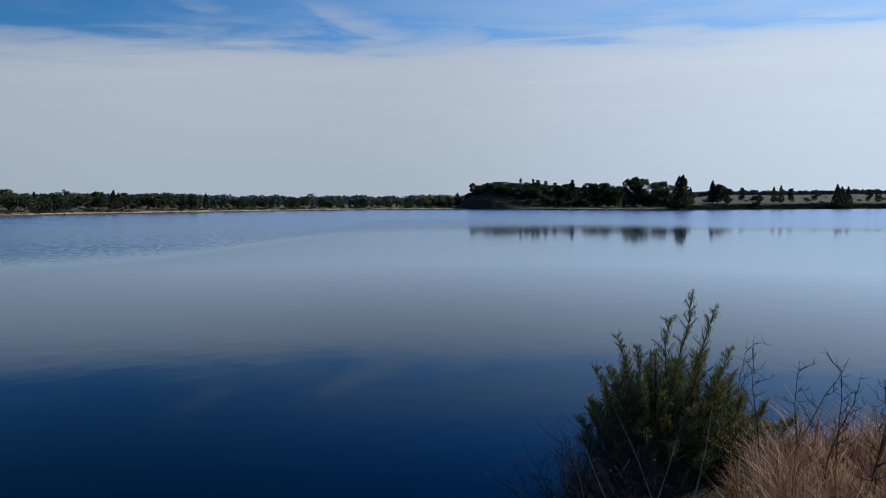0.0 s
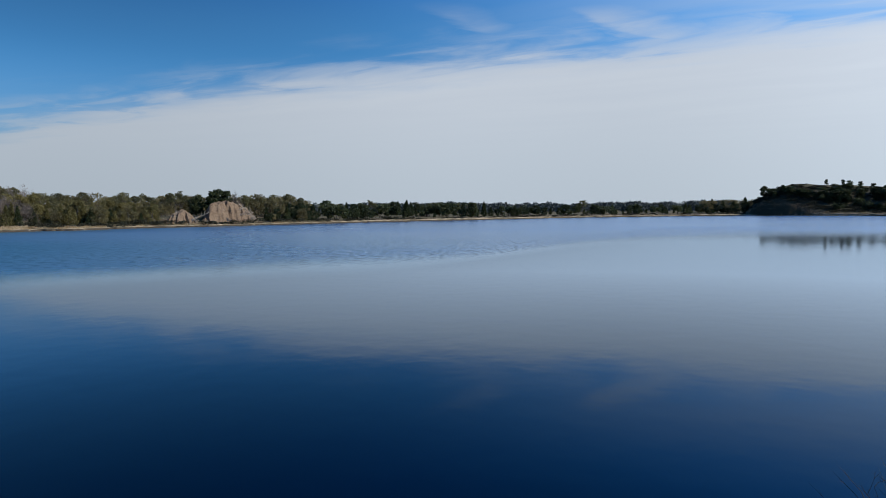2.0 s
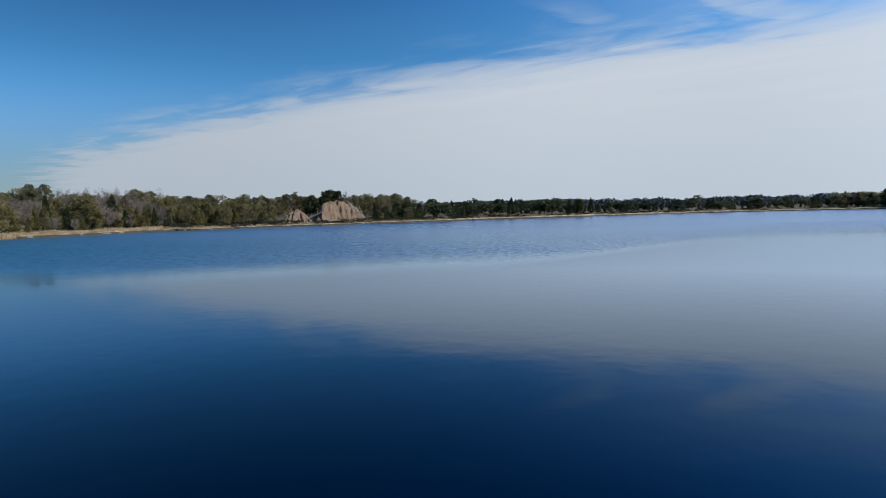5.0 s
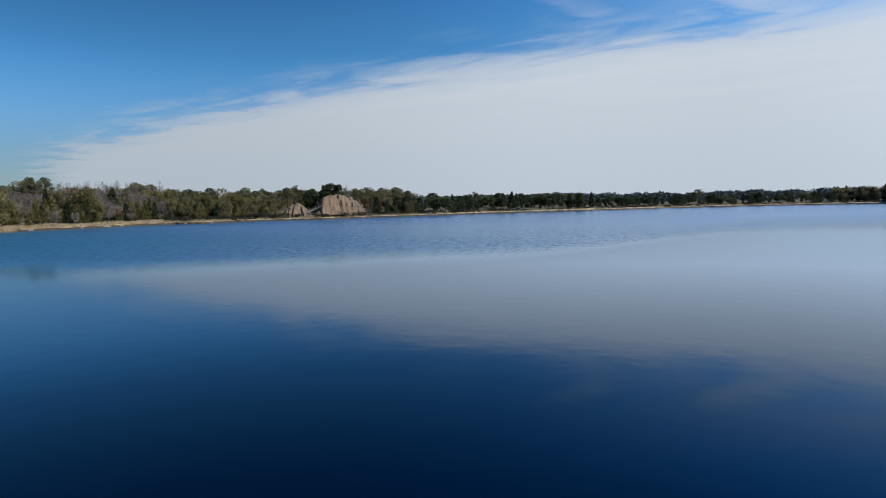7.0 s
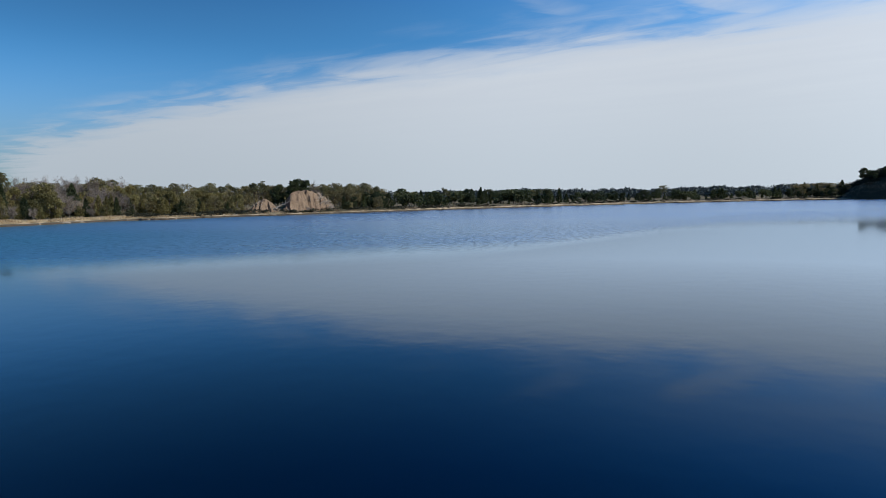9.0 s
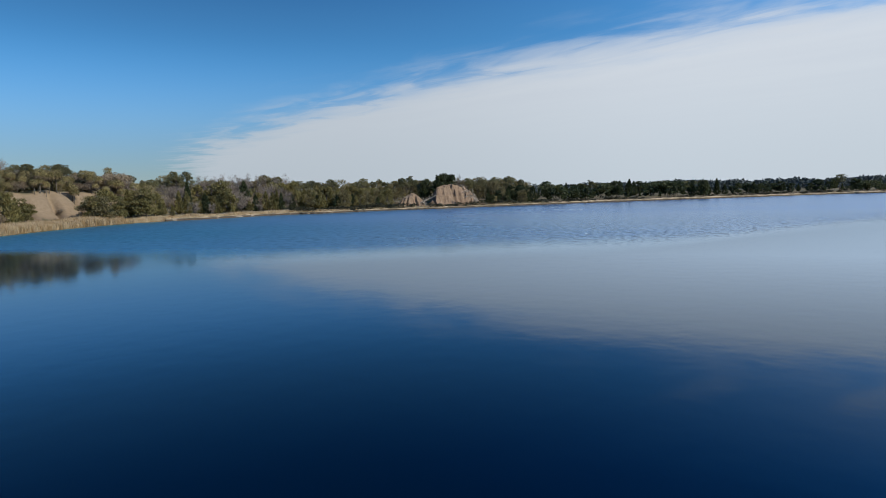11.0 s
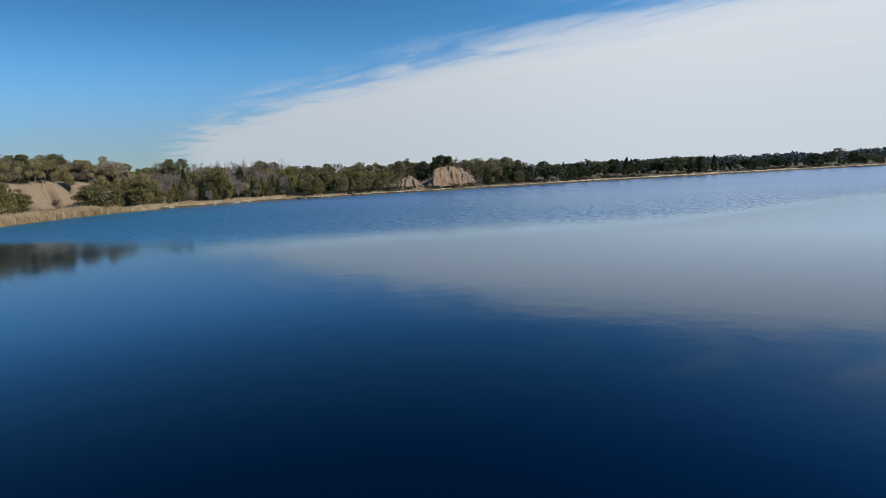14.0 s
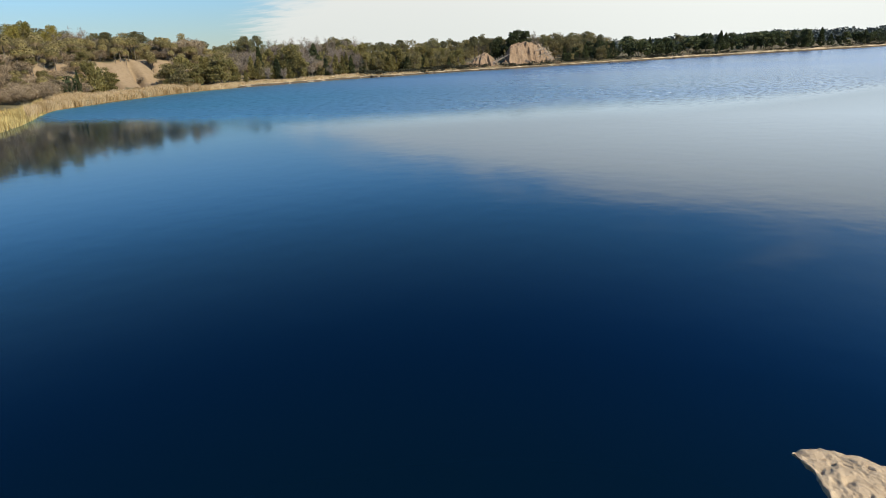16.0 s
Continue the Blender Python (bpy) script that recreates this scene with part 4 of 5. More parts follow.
def root_tangle(az, d, z, size, count, up, seed):
    """Bleached roots and broken branches that fan out of the slumped earth."""
    r = np.random.RandomState(seed)
    paths = []
    for i in range(count):
        a = r.uniform(0, 6.28)
        b = limb(r, (r.normal() * 0.35 * size, r.normal() * 0.25 * size, r.normal() * 0.2 * size), (math.cos(a), 0.6 * math.sin(a), r.normal() * 0.5 + up), size * r.uniform(0.5, 1.3), r.uniform(0.05, 0.12), 5, 0.22, -0.03)
        paths.append(b)
        for j in range(3):
            paths.append(limb(r, b[2 + j][0], (r.normal(), r.normal(), r.normal()), size * 0.35, 0.035, 3, 0.3, 0.0))
    v, f = tubes(paths, 5)
    ob = mesh_object("root_tangle", v, f, M_LOG)
    x, y = polar(az, d)
    ob.matrix_basis = pose(x, y, z, 0, 0, az)
    return tagged(ob, "tangle of bleached roots and dead branches on the mound", "roots", "root tangles on the mounds")


for i, q in enumerate(((46.75, 206.5, 3.0, 1.7, 26, 0.5), (47.2, 206, 1.9, 1.3, 18, 0.2), (41.3, 210, 5.2, 1.5, 18, 0.1), (40.9, 208.5, 3.8, 1.6, 22, 0.0), (40.5, 208, 2.3, 1.3, 18, 0.2), (45.2, 206, 1.8, 1.2, 14, 0.2))):
    root_tangle(*q, 170 + i)
for a, dd, el, kinds in ((43.2, 224, 2.1, DARKOAKS), (43.6, 223, 2.0, DARKOAKS), (44.0, 223, 1.6, DARKOAKS), (42.7, 224, 2.05, DARKOAKS), (42.2, 226, 1.95, BARES), (44.9, 224, 1.6, DARKOAKS), (45.2, 224, 1.5, DARKOAKS), (41.2, 248, 1.75, PINES), (40.5, 250, 1.6, PINES),
                         (45.4, 246, 1.6, OAKS), (46.2, 248, 1.7, PINES), (47.4, 246, 1.6, OAKS)):
    top_plant(kinds, a, dd, el, 0.9)
for a, dd, h in ((41.9, 206, 1.3), (44.4, 205, 1.5), (47.6, 205, 1.5), (43.4, 205, 0.8), (39.9, 212, 1.4)):
    plant(SCRUBS, a, dd, h)


# ---------------------------------------------------------------- far middle shore
def far_shore():
    r = place_rng
    az = 35.0
    while az > -1.0:
        d = shore(az) + r.uniform(8, 45)
        plant([CEDARS, CEDARS, DARKOAKS, DARKOAKS, BUSHES][r.randint(5)], az, d, r.uniform(2.2, 6.6) * (1.15 if az > 20 else 0.92), 1.25)
        az -= math.degrees(2.6 / d) * r.uniform(0.3, 1.6)
    az = 36.0
    while az > 21.0:
        d = shore(az) + r.uniform(45, 85)
        top_plant([DARKOAKS, PINES, CEDARS][r.randint(3)], az, d, skyline(max(az, 24)) * r.uniform(0.8, 1.02), 1.2)
        az -= math.degrees(3.4 / d) * r.uniform(0.6, 1.3)
    top_plant(PINES, 11.7, shore(11.7) + 40, 0.95, 1.5)
    for i in range(9):
        top_plant([OAKS, CEDARS][i % 2], 1.6 - 3.3 * i / 8, 392 + r.uniform(0, 10), r.uniform(0.75, 0.95), 1.2)
    # low scrub along the far water's edge
    for i in range(60):
        a = r.uniform(-20, -3)
        LOW.append((a, shore(a) + r.uniform(9, 16), r.uniform(0.6, 1.4), 3.0))
    for i in range(560):
        a = r.uniform(-41, -19.5)
        LOW.append((a, shore(a) + r.uniform(1.0, 7.0), r.uniform(0.6, 1.35), 4.0))
    for i in range(110):
        a = r.uniform(-4, 57)
        LOW.append((a, shore(a) + r.uniform(2.5, 9), r.uniform(0.6, 1.7), 3.0))


far_shore()


def far_woods():
    """Distant forest that closes the view behind the shores."""
    r = np.random.RandomState(99)
    V, F, base = [], [], 0
    for i in range(3600):
        az = r.uniform(-50, 100)
        d = r.uniform(560, 900) if az < 40 else r.uniform(330, 520)
        if -24 > az:
            d = r.uniform(700, 950)
        x, y = polar(az, d)
        g = ground_at(x, y)
        el = (0.74 if az > -3 else 0.92) + 0.07 * math.sin(az * 0.9) + 0.05 * math.sin(az * 2.7 + 1) + r.uniform(-0.25, 0.04)
        if az > 18:
            el += 0.15
        if az > 40:
            el = 1.0
        topz = EYE + d * math.tan(radians(el))
        h = max(4.0, topz - g)
        n = 46 if az < 40 else 20
        c = blob(r, (x, y, g + h * 0.50), (h * 0.40, h * 0.40, h * 0.50), n, 0.45)
        v, f = leaves(c, 2.3, 1.6, r)
        V.append(v)
        F.append(f + base)
        base += len(v)
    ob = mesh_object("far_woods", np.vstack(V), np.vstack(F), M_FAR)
    tagged(ob, "distant forest on the low hills, haze in its grey-green leaves", "forest", kind="stuff")


far_woods()


# ---------------------------------------------------------------- wooded hill and field across the water
def hill_side():
    r = place_rng
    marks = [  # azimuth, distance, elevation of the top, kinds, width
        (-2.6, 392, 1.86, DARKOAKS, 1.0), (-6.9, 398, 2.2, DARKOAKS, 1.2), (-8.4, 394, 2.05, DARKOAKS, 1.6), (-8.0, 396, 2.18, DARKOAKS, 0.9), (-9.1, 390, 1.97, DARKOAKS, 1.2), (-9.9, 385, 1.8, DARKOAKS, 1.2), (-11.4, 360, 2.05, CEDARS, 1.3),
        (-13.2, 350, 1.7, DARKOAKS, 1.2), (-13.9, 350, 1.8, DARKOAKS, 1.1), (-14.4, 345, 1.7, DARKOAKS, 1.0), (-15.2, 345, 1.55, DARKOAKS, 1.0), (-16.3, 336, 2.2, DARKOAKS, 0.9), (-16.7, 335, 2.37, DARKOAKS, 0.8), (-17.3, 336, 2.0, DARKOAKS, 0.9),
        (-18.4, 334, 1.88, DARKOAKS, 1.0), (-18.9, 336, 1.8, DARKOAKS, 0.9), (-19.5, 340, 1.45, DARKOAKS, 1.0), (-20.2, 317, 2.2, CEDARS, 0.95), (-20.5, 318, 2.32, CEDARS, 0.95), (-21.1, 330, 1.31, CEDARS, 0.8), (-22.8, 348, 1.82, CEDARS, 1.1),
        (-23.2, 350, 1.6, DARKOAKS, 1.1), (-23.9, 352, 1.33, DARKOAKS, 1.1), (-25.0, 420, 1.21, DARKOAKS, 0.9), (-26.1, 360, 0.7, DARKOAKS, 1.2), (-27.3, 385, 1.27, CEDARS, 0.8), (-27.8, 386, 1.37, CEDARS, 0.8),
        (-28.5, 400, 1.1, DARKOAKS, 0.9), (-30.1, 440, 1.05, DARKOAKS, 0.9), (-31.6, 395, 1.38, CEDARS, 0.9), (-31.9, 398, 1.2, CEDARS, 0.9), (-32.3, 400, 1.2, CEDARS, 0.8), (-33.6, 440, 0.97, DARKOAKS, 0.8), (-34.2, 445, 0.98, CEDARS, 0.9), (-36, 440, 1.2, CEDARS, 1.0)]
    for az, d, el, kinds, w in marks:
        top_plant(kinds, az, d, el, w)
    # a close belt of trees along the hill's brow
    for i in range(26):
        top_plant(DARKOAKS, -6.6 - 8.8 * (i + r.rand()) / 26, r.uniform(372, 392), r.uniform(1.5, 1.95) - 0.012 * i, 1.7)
    # trees and scrub on the hill's near slope
    for i in range(110):
        a = r.uniform(-20, -3)
        d = r.uniform(shore(a) + 16, 378)
        plant([DARKOAKS, CEDARS, DARKOAKS, BUSHES][r.randint(4)], a, d, r.uniform(2.4, 4.6), 1.5)
    # dense dark scrub puts the hill's shaded side into colour
    for i in range(520):
        a = r.uniform(-19, -2.0)
        LOW.append((a, r.uniform(max(shore(a) + 7, 352), 394), r.uniform(0.7, 1.3), 3.6))
    for i in range(40):
        a = r.uniform(-38, -20)
        plant(BUSHES, a, shore(a) + r.uniform(20, 190), r.uniform(0.8, 2.2), 1.4)


hill_side()
low_scrub()


# ---------------------------------------------------------------- reeds
def blades(name, places, lo, hi, width, mat, label, seed, lean=0.12, category="reeds"):
    r = np.random.RandomState(seed)
    n = len(places)
    z = height(places[:, 0], places[:, 1])
    base = np.column_stack([places, z - 0.05])
    h = np.maximum(0.25, r.uniform(lo, hi, n)) * (0.84 + 0.16 * waves(places[:, 0], places[:, 1], 3.5, seed) + 0.10 * waves(places[:, 0], places[:, 1], 1.1, seed + 9))
    d = np.column_stack([r.normal(size=n) * lean, r.normal(size=n) * lean, np.ones(n)])
    a = r.uniform(0, 3.14, n)
    s = np.column_stack([np.cos(a), np.sin(a), np.zeros(n)]) * width
    bend = np.column_stack([r.normal(size=n), r.normal(size=n), np.full(n, -0.1)]) * (h * 0.12)[:, None]
    mid = base + d * (h * 0.6)[:, None]
    top = base + d * h[:, None] + bend
    V = np.stack([base - s * 0.5, base + s * 0.5, mid + s * 0.5, mid - s * 0.5, top], 1).reshape(-1, 3)
    F = []
    for i in range(n):
        b = i * 5
        F.append((b, b + 1, b + 2, b + 3))
        F.append((b + 3, b + 2, b + 4))
    ob = mesh_object(name, V, F, mat)
    return tagged(ob, label, category, kind="stuff")


def along_shore(a0, a1, n, d0, d1, seed):
    r = np.random.RandomState(seed)
    az = r.uniform(a0, a1, n)
    d = np.interp(az, [q[0] for q in FAR_SHORE], [q[1] for q in FAR_SHORE]) + d0 + (d1 - d0) * r.rand(n)
    return np.column_stack([-d * np.sin(np.radians(az)), d * np.cos(np.radians(az))])


blades("reeds", along_shore(70, 82.4, 26000, 0.2, 9.5, 1), 0.7, 1.75, 0.055, M_REED, "tall dry tan reeds along the water's edge", 11)
blades("reeds", along_shore(57, 70.2, 13000, 0.4, 5.5, 2), 0.35, 1.15, 0.07, M_REED, "dry tan reeds in a narrow belt along the shore", 12)
blades("reeds", along_shore(49, 57.4, 4200, 0.8, 4.5, 7), 0.3, 0.85, 0.07, M_REED, "thin belt of short dry reeds on the sandy bank", 17)
blades("shore_grass", along_shore(81.2, 96, 20000, -1.5, 22.0, 5), 0.25, 0.85, 0.045, M_MARSH, "low yellow-green marsh grass at the water's edge", 15, category="grass")
blades("shore_grass", along_shore(34, 57, 3600, 1.2, 5.0, 3), 0.15, 0.55, 0.09, M_REED, "short dry shore grass below the trees", 13, category="grass")
blades("shore_grass", along_shore(-40, 34, 12000, 0.5, 8.0, 4), 0.3, 0.9, 0.16, M_SCRUB, "short brown grass along the far bank", 14, category="grass")


def bank_material():
    """Pale sandy turf on top; the wet muddy foot also carries painted undercut shade."""
    m, t, p = material("shore_bank", 0.9, 0.25)
    pos = position(t)
    n1, n2 = noise_node(t, pos, 0.25, 4.0, 0.6), noise_node(t, pos, 1.6, 6.0, 0.65)
    top = mix_rgb(t, n2, (0.20, 0.145, 0.085), (0.46, 0.36, 0.235))
    top = mix_rgb(t, smooth(t, n1, 0.40, 0.62), top, mix_rgb(t, n2, (0.10, 0.085, 0.045), (0.24, 0.19, 0.11)))
    # wet and muddy, with waterline shade and reflection added to its dark colour
    shaded_mud = mix_rgb(t, n2, (0.022, 0.018, 0.013), (0.085, 0.066, 0.046))
    sp = t.nodes.new("ShaderNodeSeparateXYZ")
    link(t, pos, sp.inputs[0])
    level = math_node(t, "MULTIPLY_ADD", n1, -0.35, math_node(t, "MULTIPLY_ADD", n2, -0.25, sp.outputs[2]))
    link(t, mix_rgb(t, smooth(t, level, 0.08, 0.22), shaded_mud, top), p.inputs["Base Color"])
    bump(t, p, n2, 0.6, 0.12)
    return m


def shore_bank(a0, a1, high, seed, label):
    """The lip of the shore: a small undercut muddy step with turf on top that follows the waterline."""
    section = [(-0.9, -0.5), (-0.15, -0.05), (0.10, 0.14), (0.05, 0.55), (0.30, 0.85), (0.9, 1.0), (2.2, 1.06), (4.0, 1.0), (5.5, 0.5)]
    azs = np.arange(a0, a1, 0.10)
    V = []
    for az in azs:
        d = shore(az)
        q = Vector((az * 1.7, seed, 0))
        shift, lift = 0.8 * noise.noise(q) + 0.5 * noise.noise(q * 3.1), 1 + 0.40 * noise.noise(q * 1.3 + Vector((0, 4, 0))) + 0.25 * noise.noise(q * 4)
        for o, z in section:
            x, y = polar(az, d - 0.3 + o + shift)
            V.append((x, y, high * z * (lift if z > 0 else 1.0)))
    m = len(section)
    F = [(i * m + j, i * m + j + 1, (i + 1) * m + j + 1, (i + 1) * m + j) for i in range(len(azs) - 1) for j in range(m - 1)]
    ob = mesh_object("shore_bank", V, F, M_BANK, smooth_shade=True)
    return tagged(ob, label, "bank", kind="structure")


M_BANK = bank_material()
shore_bank(33.5, 67.0, 0.58, 3, "low sandy bank along the woods, its muddy edge darkened for shade")
shore_bank(-21.0, 33.6, 0.80, 5, "low sandy bank across the lake, its muddy edge darkened for shade")


def stone(name, seed, size, m, mat, label, rough=0.25, category="stone", group=""):
    bm = bmesh.new()
    bmesh.ops.create_icosphere(bm, subdivisions=4, radius=1.0)
    off = Vector((seed * 3.1, seed * 1.7, 0.3))
    for v in bm.verts:
        n = v.co.normalized()
        k = 1 + rough * noise.noise(n * 1.3 + off) + rough * 0.5 * noise.noise(n * 3.7 + off) + rough * 0.22 * noise.noise(n * 9 + off)
        v.co = Vector((n.x * size[0], n.y * size[1], n.z * size[2])) * k
    me = bpy.data.meshes.new(name)
    bm.to_mesh(me)
    bm.free()
    me.materials.append(mat)
    me.polygons.foreach_set("use_smooth", [True] * len(me.polygons))
    ob = new(name, me)
    ob.matrix_basis = m
    return tagged(ob, label, category, group)


for az, dd, sx in ((40.3, 0.8, 1.3), (40.6, 0.6, 0.9), (61.4, 0.2, 1.3), (60.2, 0.2, 0.9), (61.0, 0.3, 0.5), (66.3, 0.0, 0.7), (65.2, 0.3, 0.35), (62.9, 0.1, 0.3), (58.9, 0.3, 0.4), (56.9, 0.0, 0.3), (55.4, 0.2, 0.6), (53.3, 0.0, 0.35)):
    x, y = polar(az, shore(az) + dd)
    stone("shore_stone", int(az * 7), (sx, 0.5, 0.26), pose(x, y, 0.16, 0, 0, az), M_PALE, "pale weathered stone lying at the waterline", group="stones on the shore")

# ---------------------------------------------------------------- near bank: ledge, stones, grass, juniper
def slab_rock(name, plan, top, thick, inset, seed, label, tilt=(0.0, 0.0), recede=(0.0, 0.0)):
    """A weathered slab over an uneven plan, undercut below and pitted on top."""
    n, off = 300, Vector((seed * 2.7, seed * 1.3, seed * 0.7))
    pts = np.array(plan + plan[:1], float)
    run = np.concatenate([[0], np.cumsum(np.hypot(*np.diff(pts, axis=0).T))])
    u = np.linspace(0, run[-1], n, endpoint=False)
    ring = np.column_stack([np.interp(u, run, pts[:, 0]), np.interp(u, run, pts[:, 1])])
    for k in range(5):
        ring = (np.roll(ring, 1, 0) + 2 * ring + np.roll(ring, -1, 0)) / 4
    mid = ring.mean(0)
    profile = [(1.0 - inset * (1 - k) ** 0.7, -thick * (1 - k)) for k in np.linspace(0, 0.93, 26)]
    profile += [(1.0 - 0.035 * (1 - math.cos(q)), -0.05 * thick * (1 - math.sin(q))) for q in np.linspace(0.2, 1.57, 6)]
    profile += [(0.965 * (1 - k), 0.0) for k in np.linspace(0.02, 0.985, 74)]
    V = []
    for s, z in profile:
        for x, y in ring:
            p = Vector((mid[0] + (x - mid[0]) * s - recede[0] * z / thick, mid[1] + (y - mid[1]) * s - recede[1] * z / thick, top + z + tilt[0] * (x - mid[0]) * s + tilt[1] * (y - mid[1]) * s))
            w = noise.noise_vector(p * 4 + off) * 0.026 + noise.noise_vector(p * 10 + off) * 0.011 + noise.noise_vector(p * 24 + off) * 0.006 + noise.noise_vector(p * 52 + off) * 0.003
            h = 0.005 * noise.noise(p * 70 + off) - 0.04 * max(0.0, noise.noise(p * 15 + off * 2) - 0.32) - 0.03 * max(0.0, noise.noise(p * 38 + off) - 0.35)
            V.append(p + w + Vector((0, 0, h)))
    m = len(profile)
    F = [(j * n + i, j * n + (i + 1) % n, (j + 1) * n + (i + 1) % n, (j + 1) * n + i) for j in range(m - 1) for i in range(n)]
    F.append(tuple((m - 1) * n + i for i in range(n)))
    ob = mesh_object(name, [tuple(v) for v in V], F, M_ROCK, smooth_shade=True)
    return tagged(ob, label, "rock", "rocks on the bank edge")


slab_rock("rock_ledge", [(-0.895, 2.55), (-0.84, 2.65), (-0.58, 2.72), (-0.42, 2.62), (-0.1, 2.66), (0.25, 2.5), (0.3, 2.1), (-0.2, 2.1), (-0.53, 2.22), (-0.66, 2.35), (-0.78, 2.48)], 1.865, 0.42, 0.40, 1,
          "pale tan weathered limestone block on the edge of the bank", (0.0, 0.03), (0.16, 0.26))
slab_rock("rock_shelf", [(-0.775, 2.24), (-0.71, 2.335), (-0.54, 2.34), (0.2, 2.2), (0.3, 1.6), (-0.4, 1.6), (-0.72, 1.95)], 1.825, 0.6, 0.2, 4,
          "low pitted limestone shelf below the larger block", (0.05, 0.0))
for az, d, sx in ((45.5, 4.20, 0.17), (46.9, 4.2, 0.11), (29.8, 4.28, 0.20), (28.0, 4.25, 0.13), (31.6, 4.2, 0.12), (26.6, 4.3, 0.09)):
    x, y = polar(az, d)
    stone("mossy_stone", int(az), (sx, sx * 0.8, sx * 0.55), pose(x, y, -0.25 * sx, 0, 0, az), M_MOSS, "yellow-green mossy stone at the water's edge, dimmed as if submerged", 0.3, "stone", "stones at the water's edge")


def bank_grass():
    """Dry bunch grass: long thin blades that arch over."""
    r = np.random.RandomState(21)
    V = []
    for tuft in range(1500):
        az, d = r.uniform(-50, -25.0), 2.7 + 2.4 * r.rand()
        if az > -27.5 and d < 3.2:
            continue
        x0, y0 = polar(az, d)
        tall = r.uniform(0.16, 0.36) * (0.55 if az > -26.5 else 0.8 if az > -28.5 else 1.0) * (1.1 + 0.3 * math.sin(az * 1.9) * math.sin(d * 4.0))
        lean = r.uniform(0, 6.28)
        for i in range(17):
            h = tall * r.uniform(0.6, 1.25) + (0.14 * r.rand() if i == 0 else 0.0)
            a = lean + r.normal() * 1.5
            V.append((x0 + r.normal() * 0.035, y0 + r.normal() * 0.035, h, a, r.uniform(0.1, 0.85) * h, r.uniform(0.0014, 0.0046)))
    P = np.array(V)
    gz = height(P[:, 0], P[:, 1])
    n = len(P)
    out = np.column_stack([np.cos(P[:, 3]), np.sin(P[:, 3]), np.zeros(n)])
    side = np.column_stack([-np.sin(P[:, 3]), np.cos(P[:, 3]), np.zeros(n)]) * P[:, 5:6]
    base = np.column_stack([P[:, 0], P[:, 1], gz - 0.02])
    rings = []
    for k in (0.0, 0.35, 0.7, 1.0):
        c = base + out * (P[:, 4] * k ** 2.8)[:, None]
        c[:, 2] += P[:, 2] * (k - 0.25 * k ** 3 * P[:, 4] / P[:, 2])
        rings.append((c - side * (1 - 0.8 * k), c + side * (1 - 0.8 * k)))
    V = np.stack([q for pair in rings for q in pair], 1).reshape(-1, 3)
    b = np.arange(n)[:, None] * 8
    F = np.vstack([b + np.array([[2 * k, 2 * k + 1, 2 * k + 3, 2 * k + 2]]) for k in range(3)])
    ob = mesh_object("bunch_grass", V, F, M_GRASS)
    tagged(ob, "dry reddish-tan bunch grass on the near bank", "grass", kind="stuff")


bank_grass()


def juniper():
    r = np.random.RandomState(33)
    ob = thing("juniper_shrub", "bushy young juniper with upright olive-green plumes on the bank", "shrub")
    x0, y0 = polar(-19.5, 4.4)
    ob.matrix_basis = pose(x0, y0, ground_at(x0, y0))
    paths, C, H = [], [], []
    plumes = [(0.06, 0.05, 1.50, 0.10), (0.20, 0.0, 1.41, 0.10), (-0.27, 0.1, 1.20, -0.02), (0.0, -0.05, 1.36, -0.02), (0.36, 0.05, 1.12, 0.05)]
    for i in range(64):
        a, k = i * 2.4, (i / 64.0) ** 0.5
        plumes.append((0.52 * k * math.cos(a), 0.5 * k * math.sin(a), 1.12 - 0.52 * k ** 2 + r.uniform(-0.12, 0.10), 0.10 * math.cos(a)))
    for i in range(14):
        plumes.append((0.30 + 0.34 * r.rand(), 0.22 * r.normal(), r.uniform(0.45, 0.8), 0.06))
    for px, py, h, lean in plumes:
        h *= 0.95
        lean += 0.04
        px -= 0.03
        stem = [((px * 0.25, py * 0.25, -0.05), 0.014)]
        m = 7
        for q in range(1, m + 1):
            k = q / m
            stem.append(((px * (0.25 + 0.75 * k ** 0.7) + lean * k * k + r.normal() * 0.012, py * (0.25 + 0.75 * k ** 0.7) + r.normal() * 0.012, h * k), 0.012 * (1 - 0.85 * k)))
        paths.append(stem)
        sp = np.array([q[0] for q in stem])
        for b in range(66):
            k = 0.14 + 0.86 * (b / 65.0)
            p = np.array([np.interp(k, np.linspace(0, 1, len(sp)), sp[:, c]) for c in range(3)])
            a = b * 2.4 + r.rand()
            L = (0.045 + 0.22 * (1 - k)) * r.uniform(0.6, 1.3)
            d = np.array([math.cos(a) * 0.65, math.sin(a) * 0.65, 0.85]) + r.normal(size=3) * 0.24
            d /= np.linalg.norm(d)
            paths.append([(tuple(p), 0.004), (tuple(p + d * L), 0.0015)])
            for t in np.linspace(0.2, 1.0, 9):
                for twin in range(3):
                    C.append(p + d * L * t + r.normal(size=3) * 0.009)
                    H.append(d + np.array([0, 0, 0.5]) + r.normal(size=3) * 0.32)
    v, f = tubes(paths, 3)
    mesh_object("stem", v, f, M_STEM, ob)
    v, f = leaves(np.array(C), 0.028, 0.0036, r, 0.1, np.array(H))
    mesh_object("foliage", v, f, M_JUNIPER, ob)
    return ob


juniper()


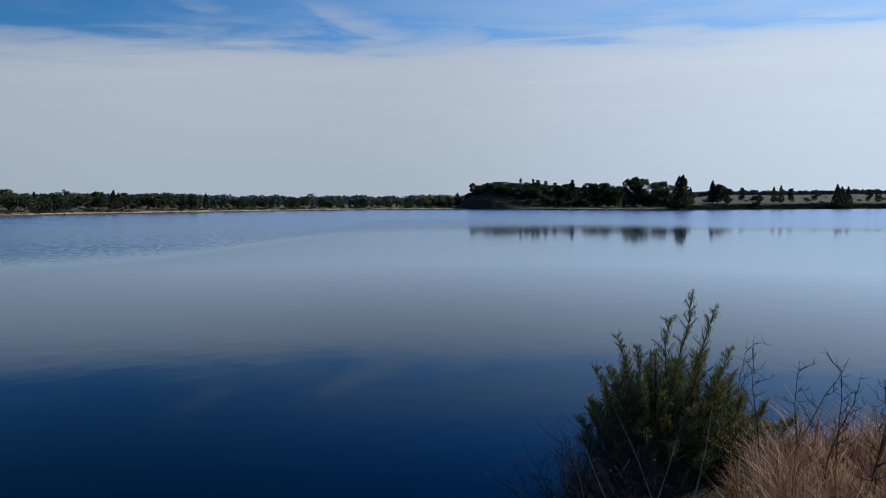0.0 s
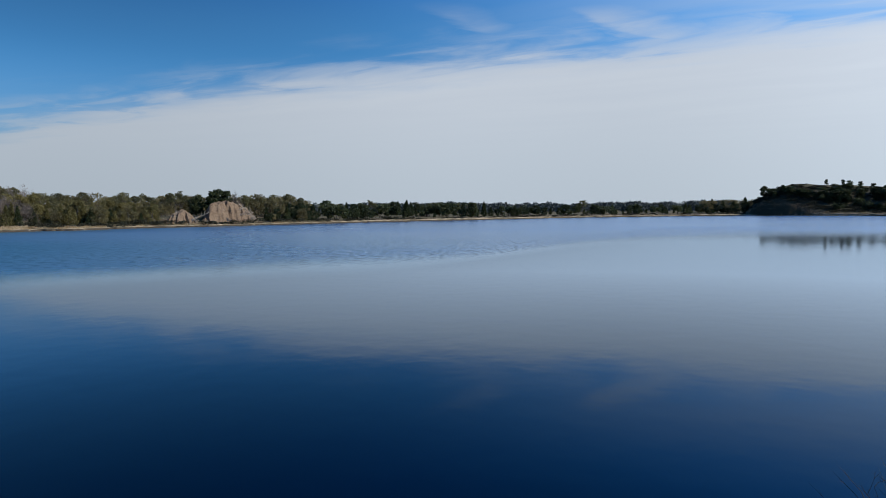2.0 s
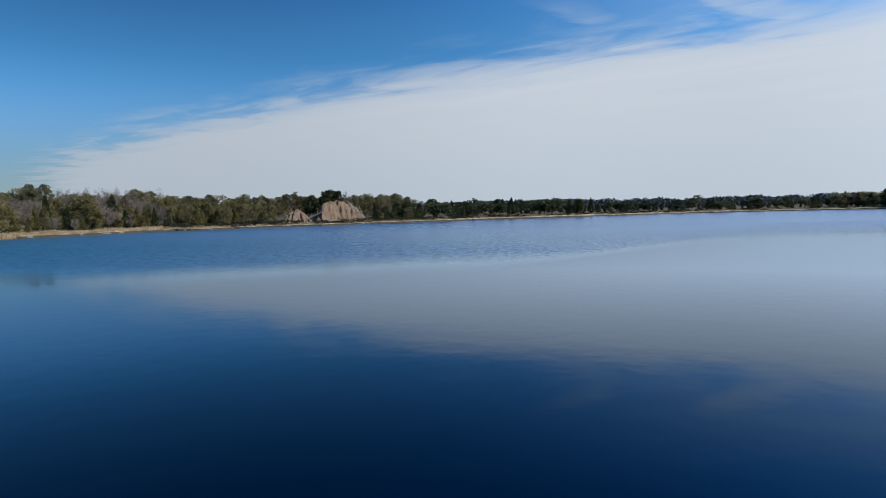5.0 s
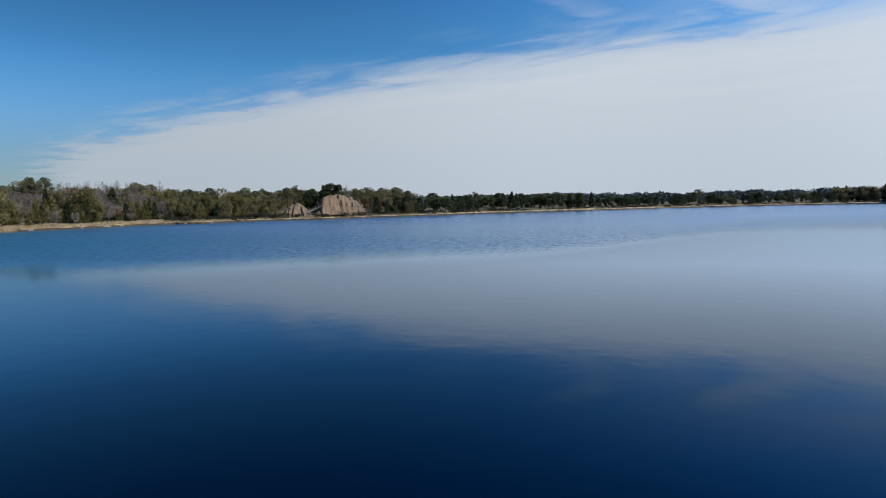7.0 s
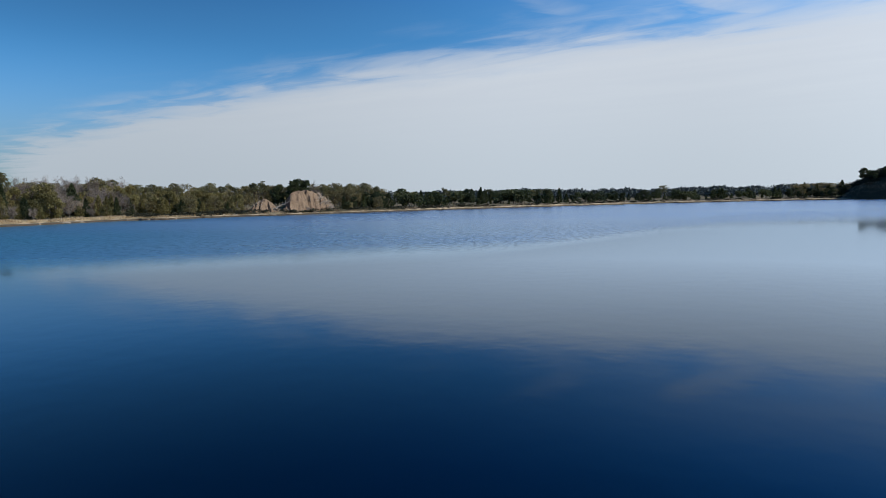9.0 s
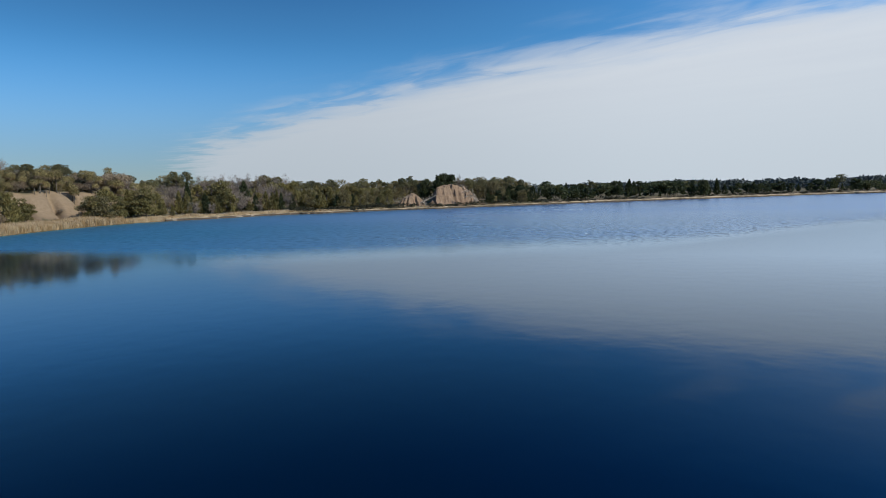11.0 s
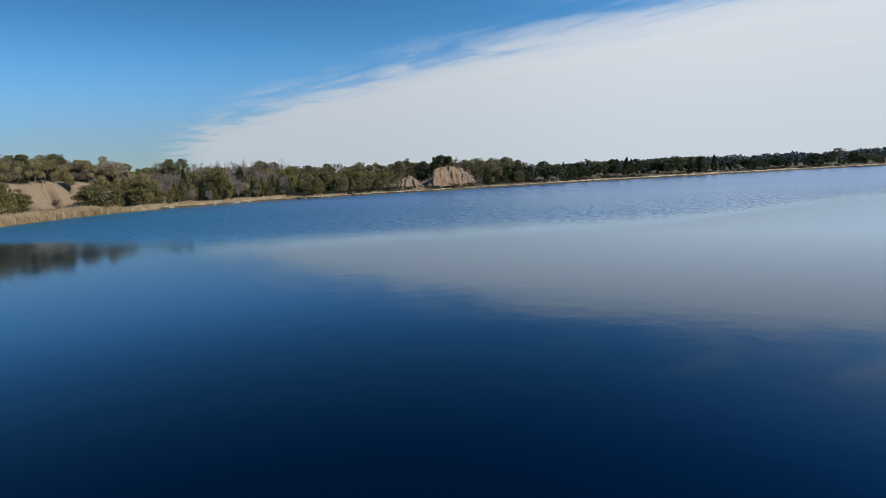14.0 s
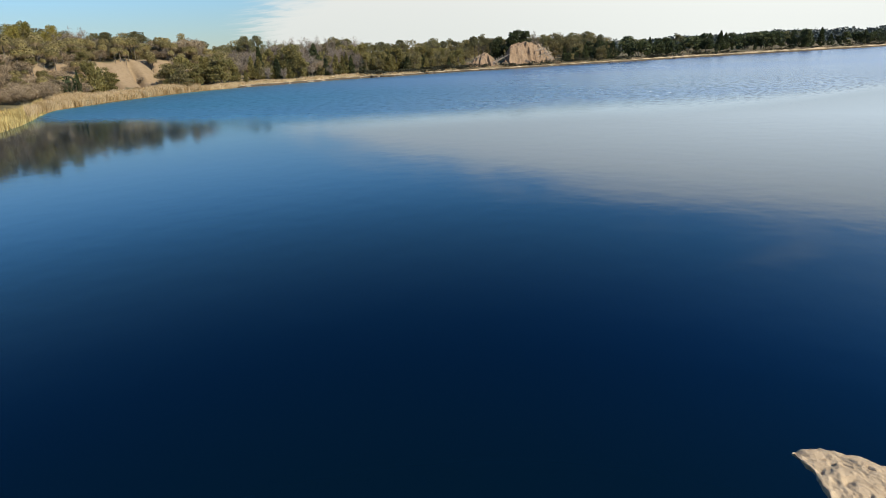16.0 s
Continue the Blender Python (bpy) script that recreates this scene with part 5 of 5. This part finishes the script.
def dead_weed(az, d, h, seed, mat, label, branches=9):
    r = np.random.RandomState(seed)
    x, y = polar(az, d)
    main = limb(r, (0, 0, -0.03), (r.normal() * 0.10, r.normal() * 0.10, 1), h, 0.0046, 11, 0.08, 0.05)
    paths = [main]
    for i in range(branches):
        p = main[4 + i % 7][0]
        a = r.uniform(0, 6.28)
        b = limb(r, p, (math.cos(a), math.sin(a), 0.7), h * r.uniform(0.08, 0.26), 0.0026, 5, 0.26, 0.06)
        paths.append(b)
        for j in range(4):
            c = limb(r, b[1 + j][0], (r.normal(), r.normal(), 0.5), h * r.uniform(0.05, 0.12), 0.0018, 3, 0.35)
            paths.append(c)
    v, f = tubes(paths, 4)
    ob = mesh_object("dead_weed", v, f, mat)
    ob.matrix_basis = pose(x, y, ground_at(x, y))
    return tagged(ob, label, "weed", "dead weeds on the bank")


for i, (az, d, h) in enumerate(((-27.3, 4.2, 0.85), (-28.4, 4.0, 0.9), (-31.2, 3.8, 0.82), (-33.9, 3.7, 0.85), (-24.6, 4.9, 1.1), (-30.0, 4.3, 0.75), (-36, 3.8, 0.9), (-32.0, 4.0, 0.8), (-34.6, 3.8, 0.8), (-25.6, 4.6, 1.0))):
    dead_weed(az, d, h, 300 + i, M_STEM, "dark brittle dead weed stalk standing in the grass")
for i, (az, d, h) in enumerate(((-11.4, 4.0, 0.6), (-13.4, 4.3, 0.7), (-10.6, 4.1, 0.55), (-12.4, 4.0, 0.6), (-14.0, 4.2, 0.75), (-9.0, 4.3, 0.45), (-12.0, 4.2, 0.7), (-10.2, 4.3, 0.75), (-11.0, 4.5, 0.8), (-13.0, 4.1, 0.7), (-9.6, 4.4, 0.5), (-14.5, 4.0, 0.6), (-12.6, 4.5, 0.8))):
    dead_weed(az, d, h, 330 + i, M_STEM if i % 3 else M_STRAW, "thin leafless twig growing beside the juniper", 12)


def twig_brush(az, d, spread, h, seed, label):
    """A low tangle of thin leafless branches."""
    r = np.random.RandomState(seed)
    x, y = polar(az, d)
    paths = []
    for i in range(130):
        a, k = r.uniform(0, 6.28), math.sqrt(r.rand())
        b = limb(r, (0.35 * spread * k * math.cos(a), 0.35 * spread * k * math.sin(a), -0.25), (0.7 * k * math.cos(a), 0.7 * k * math.sin(a), 1), h * r.uniform(0.6, 1.25), 0.0058, 6, 0.16, 0.02)
        paths.append(b)
        for j in range(9):
            c = limb(r, b[1 + j % 6][0], (r.normal(), r.normal(), 0.8), h * r.uniform(0.15, 0.38), 0.0022, 3, 0.25, 0.08)
            paths.append(c)
            paths.append(limb(r, c[2][0], (r.normal(), r.normal(), 0.7), h * 0.14, 0.0013, 2, 0.2))
    v, f = tubes(paths, 3)
    ob = mesh_object("twig_brush", v, f, M_STEM)
    ob.matrix_basis = pose(x, y, ground_at(x, y))
    return tagged(ob, label, "brush", "twig brush on the bank")


twig_brush(-14.5, 4.1, 0.46, 0.68, 401, "dark leafless brush at the foot of the juniper")
twig_brush(-16.0, 3.9, 0.46, 0.70, 402, "dark leafless brush at the foot of the juniper")
twig_brush(-17.0, 3.8, 0.5, 0.55, 403, "dark leafless brush at the foot of the juniper")


def straw(az, d, h, lean, seed):
    r = np.random.RandomState(seed)
    x, y = polar(az, d)
    v, f = tubes([limb(r, (0, 0, -0.05), (lean, 0.1, 1), h, 0.0032, 6, 0.03, 0.0)], 4)
    ob = mesh_object("straw_stalk", v, f, M_STRAW)
    ob.matrix_basis = pose(x, y, ground_at(x, y))
    return tagged(ob, "single pale straw stalk leaning over the water", "grass stalk", "straw stalks")


for i, q in enumerate(((-10.9, 3.9, 0.62, -0.25), (-8.9, 3.8, 0.45, -0.4), (-13.5, 3.6, 0.75, -0.2), (-16.0, 3.4, 0.8, -0.5), (-19.5, 3.4, 0.75, -0.3), (-21.5, 3.3, 0.7, 0.2), (-18.0, 3.3, 0.6, 0.35))):
    straw(*q, 420 + i)

# plants of which no copy was set out
for spare in [o for kinds in (PINES, DOMES, OAKS, OLIVES, YELLOWS, CEDARS, OLIVECONES, DARKOAKS, BARES, PALMS, BUSHES, SCRUBS) for o in kinds if o.name not in used]:
    for o in (*spare.children_recursive, spare):
        bpy.data.objects.remove(o)
